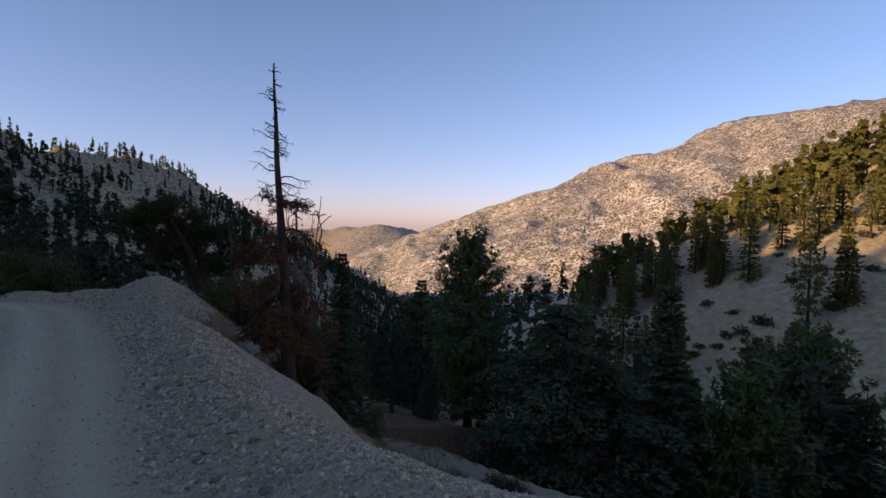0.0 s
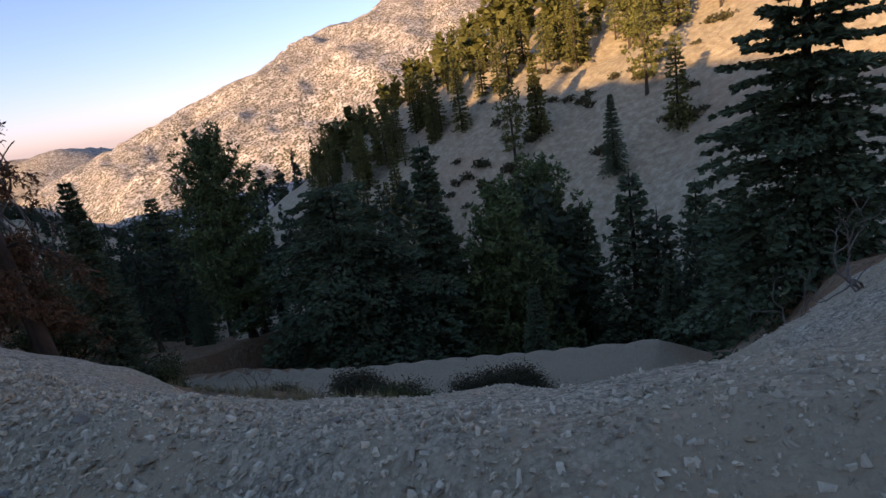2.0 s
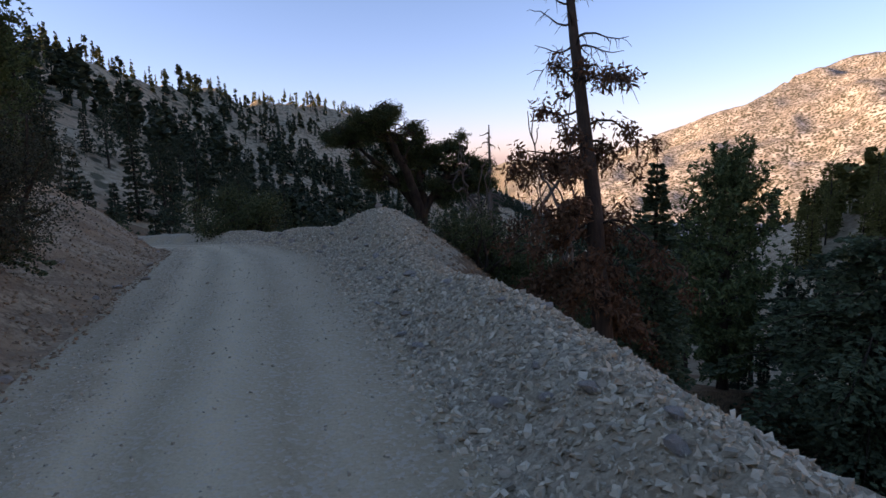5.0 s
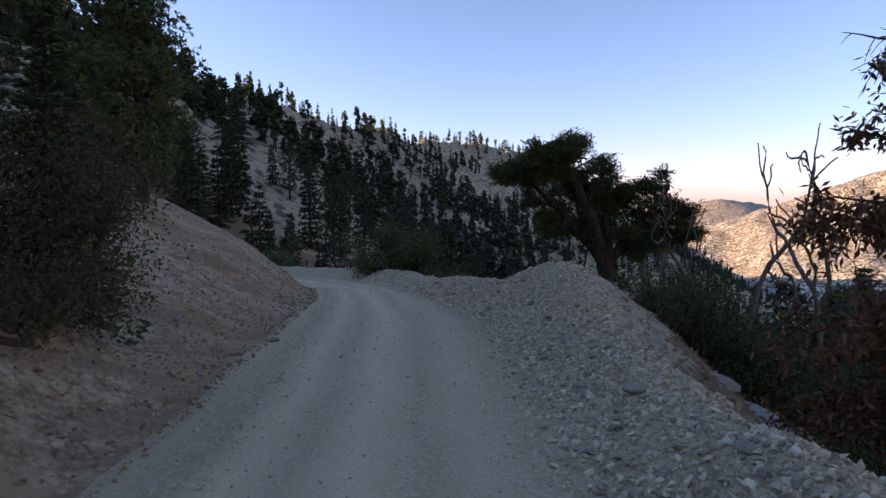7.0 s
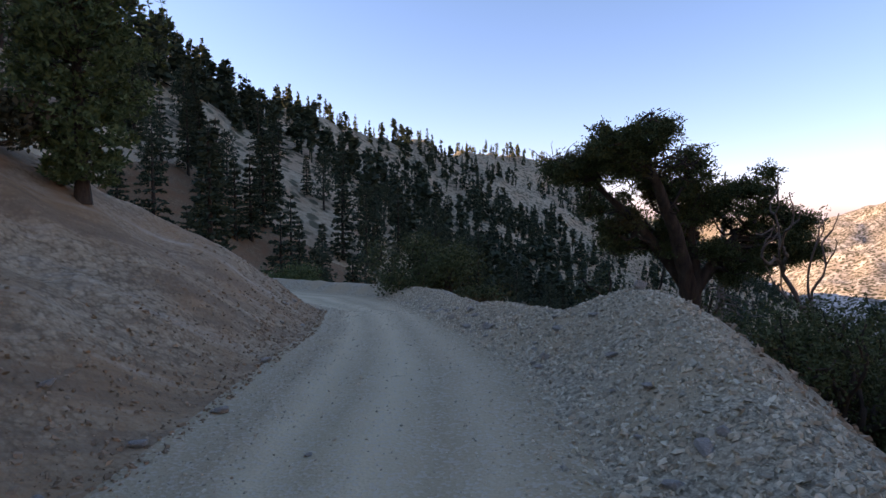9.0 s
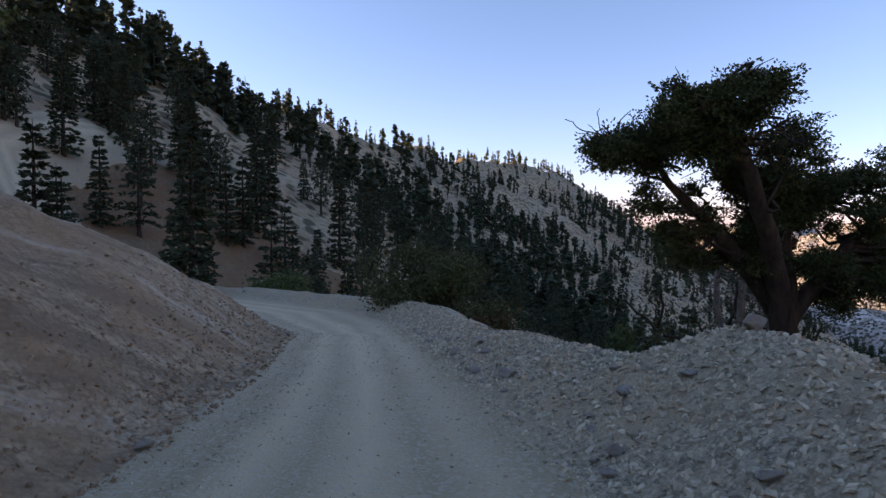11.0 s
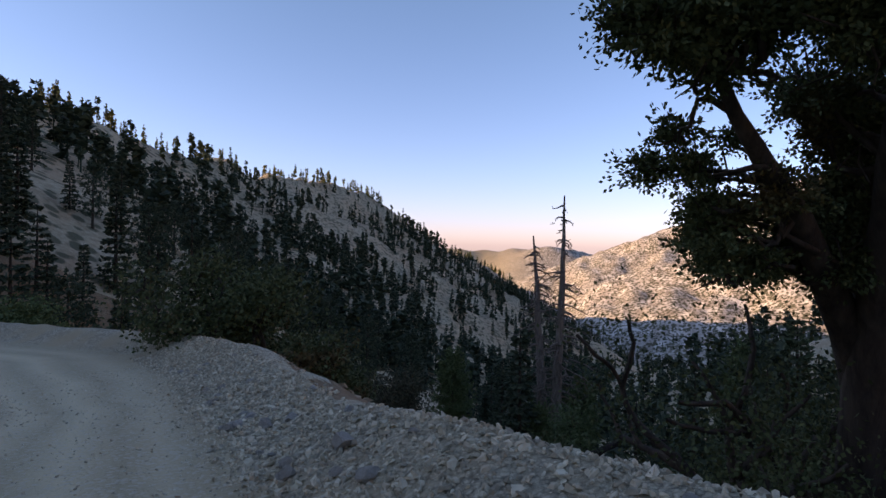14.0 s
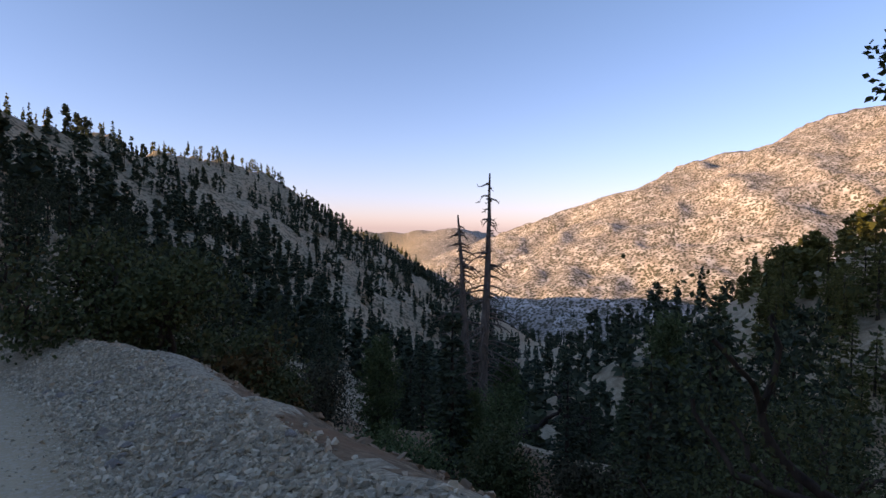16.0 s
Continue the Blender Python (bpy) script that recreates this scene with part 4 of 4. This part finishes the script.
# ---- stones ----
def stone_mesh(seed, rough=0.28, flat=0.6):
    """A broken stone with flat facets."""
    g = np.random.default_rng(seed)
    bm = bmesh.new()
    bmesh.ops.create_icosphere(bm, subdivisions=2, radius=1)
    planes = [(Vector(unit(g.normal(0, 1, 3))), g.uniform(0.45, 0.8)) for _ in range(9)]
    for v in bm.verts:
        for nrm, d in planes:
            over = v.co.dot(nrm) - d
            if over > 0:
                v.co -= nrm * over
        v.co += Vector(g.normal(0, 0.025, 3))
        v.co.z *= flat
    me = bpy.data.meshes.new("rock")
    bm.to_mesh(me)
    bm.free()
    me.materials.append(ROCK)
    return me


def mat_rock():
    m = Mat("grey_rock", 0.88)
    f, w = m.noise(9, 7, 0.72), m.noise(2.2, 4)
    rnd = m.t.nodes.new("ShaderNodeObjectInfo").outputs["Random"]
    c = m.ramp(f, [(0.3, (0.20, 0.18, 0.16)), (0.52, (0.40, 0.37, 0.33)), (0.72, (0.54, 0.50, 0.45))])
    c = m.mix(m.ramp(rnd, [(0.0, 0.0), (1.0, 0.6)]), c, (0.34, 0.27, 0.20))
    c = m.mix(m.ramp(w, [(0.5, 0.0), (0.65, 0.4)]), c, (0.24, 0.21, 0.19))
    m.bump(f, 0.7, 0.04)
    return m.color(c)


ROCK = mat_rock()
ROCKS = [stone_mesh(200 + k, flat=f) for k, f in enumerate((0.55, 0.7, 0.45, 0.8, 0.6))]


def rock(s, n, size, label="angular grey stone on the rubble berm", kind=0, lift=0.25, stretch=1.0):
    x, y = sn_xy(s, n)
    ob = new("rock", ROCKS[kind % 5])
    ob.matrix_world = pose(x, y, gz(x, y) + size * lift, 12 * math.sin(kind * 3.1), 14 * math.cos(kind * 1.7), 67 * kind) @ Matrix.Diagonal((size * stretch, size, size, 1))
    return tagged(ob, label, "rock", "loose stones by the road")


rock(20.2, 4.5, 0.42, "large pale boulder beside the berm's mound", 1, 0.35, 1.3)
rock(19.9, 3.15, 0.12, "pale white stone on top of the mound", 3, 0.6)
rock(31.2, 4.4, 0.5, "large brown boulder below the berm", 2, 0.3, 1.2)
rock(30.2, 4.0, 0.35, "brown boulder below the berm", 4, 0.3)
rock(17.6, 5.1, 0.3, "brown outcrop stone on the outer slope", 0, 0.1, 1.5)
rock(16.2, 4.9, 0.32, "brown outcrop stone on the outer slope", 2, 0.1, 1.6)
for k, (s, n, c) in enumerate([(1.13, 1.25, 0.09), (13.78, 2.17, 0.11), (9.4, 1.5, 0.08), (8.15, 1.33, 0.06), (15.62, 2.1, 0.09), (17.2, -1.6, 0.10), (16.2, -0.56, 0.03), (15.9, 1.26, 0.035), (21.49, 1.2, 0.12),
                               (19.78, 2.0, 0.10), (19.4, 2.38, 0.09), (21.95, 0.85, 0.10), (22.78, 1.05, 0.09), (24.72, 0.55, 0.08), (25.2, 0.4, 0.08), (16.36, -2.6, 0.07), (10.9, 2.2, 0.07), (3.2, 1.3, 0.07), (23.3, 1.0, 0.10)]):
    rock(s, n, c, kind=k, stretch=1.0 + 0.4 * (k % 3 == 0))
grk = np.random.default_rng(210)
for k in range(110):
    s = grk.uniform(-1, 31)
    n = float(toe_right(s)) + abs(grk.normal(0, 0.55)) if k % 4 else float(toe_left(s)) - abs(grk.normal(0, 0.3))
    rock(s, n, float(grk.uniform(0.035, 0.085)), "angular grey stone on the rubble berm" if k % 4 else "small brown stone at the foot of the bank", k, 0.3)


def gravel(name, label, seed, s, n, size, material, flat=0.55):
    """Countless small stones lying on the ground."""
    g = np.random.default_rng(seed)
    x, y = sn_xy(s, n)
    z = ground(x, y)
    corners = np.array([(-1, -1, -1), (1, -1, -1), (1, 1, -1), (-1, 1, -1), (-1, -1, 1), (1, -1, 1), (1, 1, 1), (-1, 1, 1)], float) * 0.6
    quads = np.array([(0, 3, 2, 1), (4, 5, 6, 7), (0, 1, 5, 4), (1, 2, 6, 5), (2, 3, 7, 6), (3, 0, 4, 7)])
    m = len(x)
    v = corners[None] * g.uniform(0.55, 1.2, (m, 8, 1)) + g.normal(0, 0.16, (m, 8, 3))
    v[:, 4:, :2] *= g.uniform(0.35, 0.9, (m, 1, 2))
    v *= np.stack([g.uniform(0.7, 1.6, m), g.uniform(0.55, 1.15, m), flat * g.uniform(0.6, 1.3, m)], 1)[:, None]
    ax = g.normal(0, 0.35, (m, 2))
    v[:, :, 2] += v[:, :, 0] * ax[:, :1] + v[:, :, 1] * ax[:, 1:]
    a = g.uniform(0, 6.283, (m, 1))
    ca, sa = np.cos(a), np.sin(a)
    v = np.stack([v[:, :, 0] * ca - v[:, :, 1] * sa, v[:, :, 0] * sa + v[:, :, 1] * ca, v[:, :, 2]], 2) * size[:, None, None]
    v += np.stack([x, y, z + size * 0.28], 1)[:, None]
    f = quads[None] + 8 * np.arange(m)[:, None, None]
    return tagged(new(name, mesh_from(name, v.reshape(-1, 3), f.reshape(-1, 4), material, False)), label, "gravel", kind="stuff")


gg = np.random.default_rng(220)


def sizes(m, a, b):
    return a + (b - a) * gg.random(m) ** 2.6


m = 52000
s = gg.uniform(-3, 34, m)
n = toe_right(s) - 0.12 + (crest_n(s) - toe_right(s) + np.interp(s, [14, 22, 24.5], [0.7, 0.4, 0.05])) * gg.random(m) ** 0.9 + gg.normal(0, 0.08, m)
gravel("berm_rubble", "grey broken stone heaped along the road", 221, s, n, sizes(m, 0.009, 0.046) * np.interp(s, [2, 7], [0.6, 1.0]), STONE, 0.6)
m = 24000
s = gg.uniform(-5, 9.5, m)
n = crest_n(s) + 0.3 + 8.5 * gg.random(m) ** 1.3
gravel("slope_gravel", "grey gravel spilled down the slope", 222, s, n, sizes(m, 0.007, 0.023), STONE, 0.6)
m = 10000
s = gg.uniform(4, 30, m)
n = toe_left(s) + 0.15 - np.abs(gg.normal(0, 0.9, m))
gravel("bank_rubble", "brown stones at the foot of the bank", 223, s, n, sizes(m, 0.008, 0.042), BROWNSTONE)
m = 16000
s = gg.uniform(1, 32, m)
u = gg.random(m)
u = np.where(gg.random(m) < 0.5, np.where(gg.random(m) < 0.5, np.abs(gg.normal(0.17, 0.07, m)), 1 - np.abs(gg.normal(0, 0.08, m))), u)
n = toe_left(s) + (toe_right(s) - toe_left(s)) * u
gravel("road_gravel", "small loose pebbles on the road", 224, s, n, sizes(m, 0.005, 0.020), STONE, 0.6)
m = 5000
s = gg.uniform(11, 33, m)
n = crest_n(s) + 0.5 + 3.0 * gg.random(m)
gravel("outer_rubble", "brown stones on the outer slope", 225, s, n, sizes(m, 0.012, 0.07), BROWNSTONE)

# ---- dry grass and fallen branches ----
gt = np.random.default_rng(230)
grass = Shape()
for k in range(70):
    s = gt.uniform(6.0, 12.0)
    x, y = sn_xy(s, 6.2 + 0.16 * (s - 8) + gt.normal(0, 0.5))
    mm = 46
    pos = np.array([x, y, gz(x, y) - 0.02]) + np.c_[gt.normal(0, 0.08, (mm, 2)), np.zeros(mm)]
    w = unit(np.c_[gt.normal(0, 0.45, (mm, 2)), np.ones(mm)])
    grass.cards(pos, w, unit(np.cross(w, gt.normal(0, 1, (mm, 3)))), gt.uniform(0.08, 0.26, mm), np.full(mm, 0.006))
tagged(new("dry_grass", grass.mesh("dry_grass", STRAW, False)), "tufts of dry yellow grass on the slope", "grass", kind="stuff")
for k, (s, n, c) in enumerate([(1.4, 9.6, 0.8), (0.6, 9.0, 1.0), (12.0, 8.2, 0.7), (11.0, 9.0, 0.6), (4.2, 11.2, 0.5), (13.6, 5.9, 0.6), (24.6, 5.0, 0.5), (27.0, 7.0, 0.7)]):
    x, y = sn_xy(s, n)
    ob = tagged(new("dead_branch", bare(240 + k, [((0, 0, 0), (1, 0.2, 0.35)), ((0, 0, 0), (0.2, 0.8, 0.7)), ((0, 0, 0), (-0.7, 0.4, 0.5))], 0.75, 0.022, 3, DEADWOOD, 0.4)), "bleached dead branches on the slope", "branches", "fallen branches")
    ob.matrix_world = pose(x, y, gz(x, y) - 0.03, 0, 0, 50 * k) @ Matrix.Diagonal((c, c, c, 1))
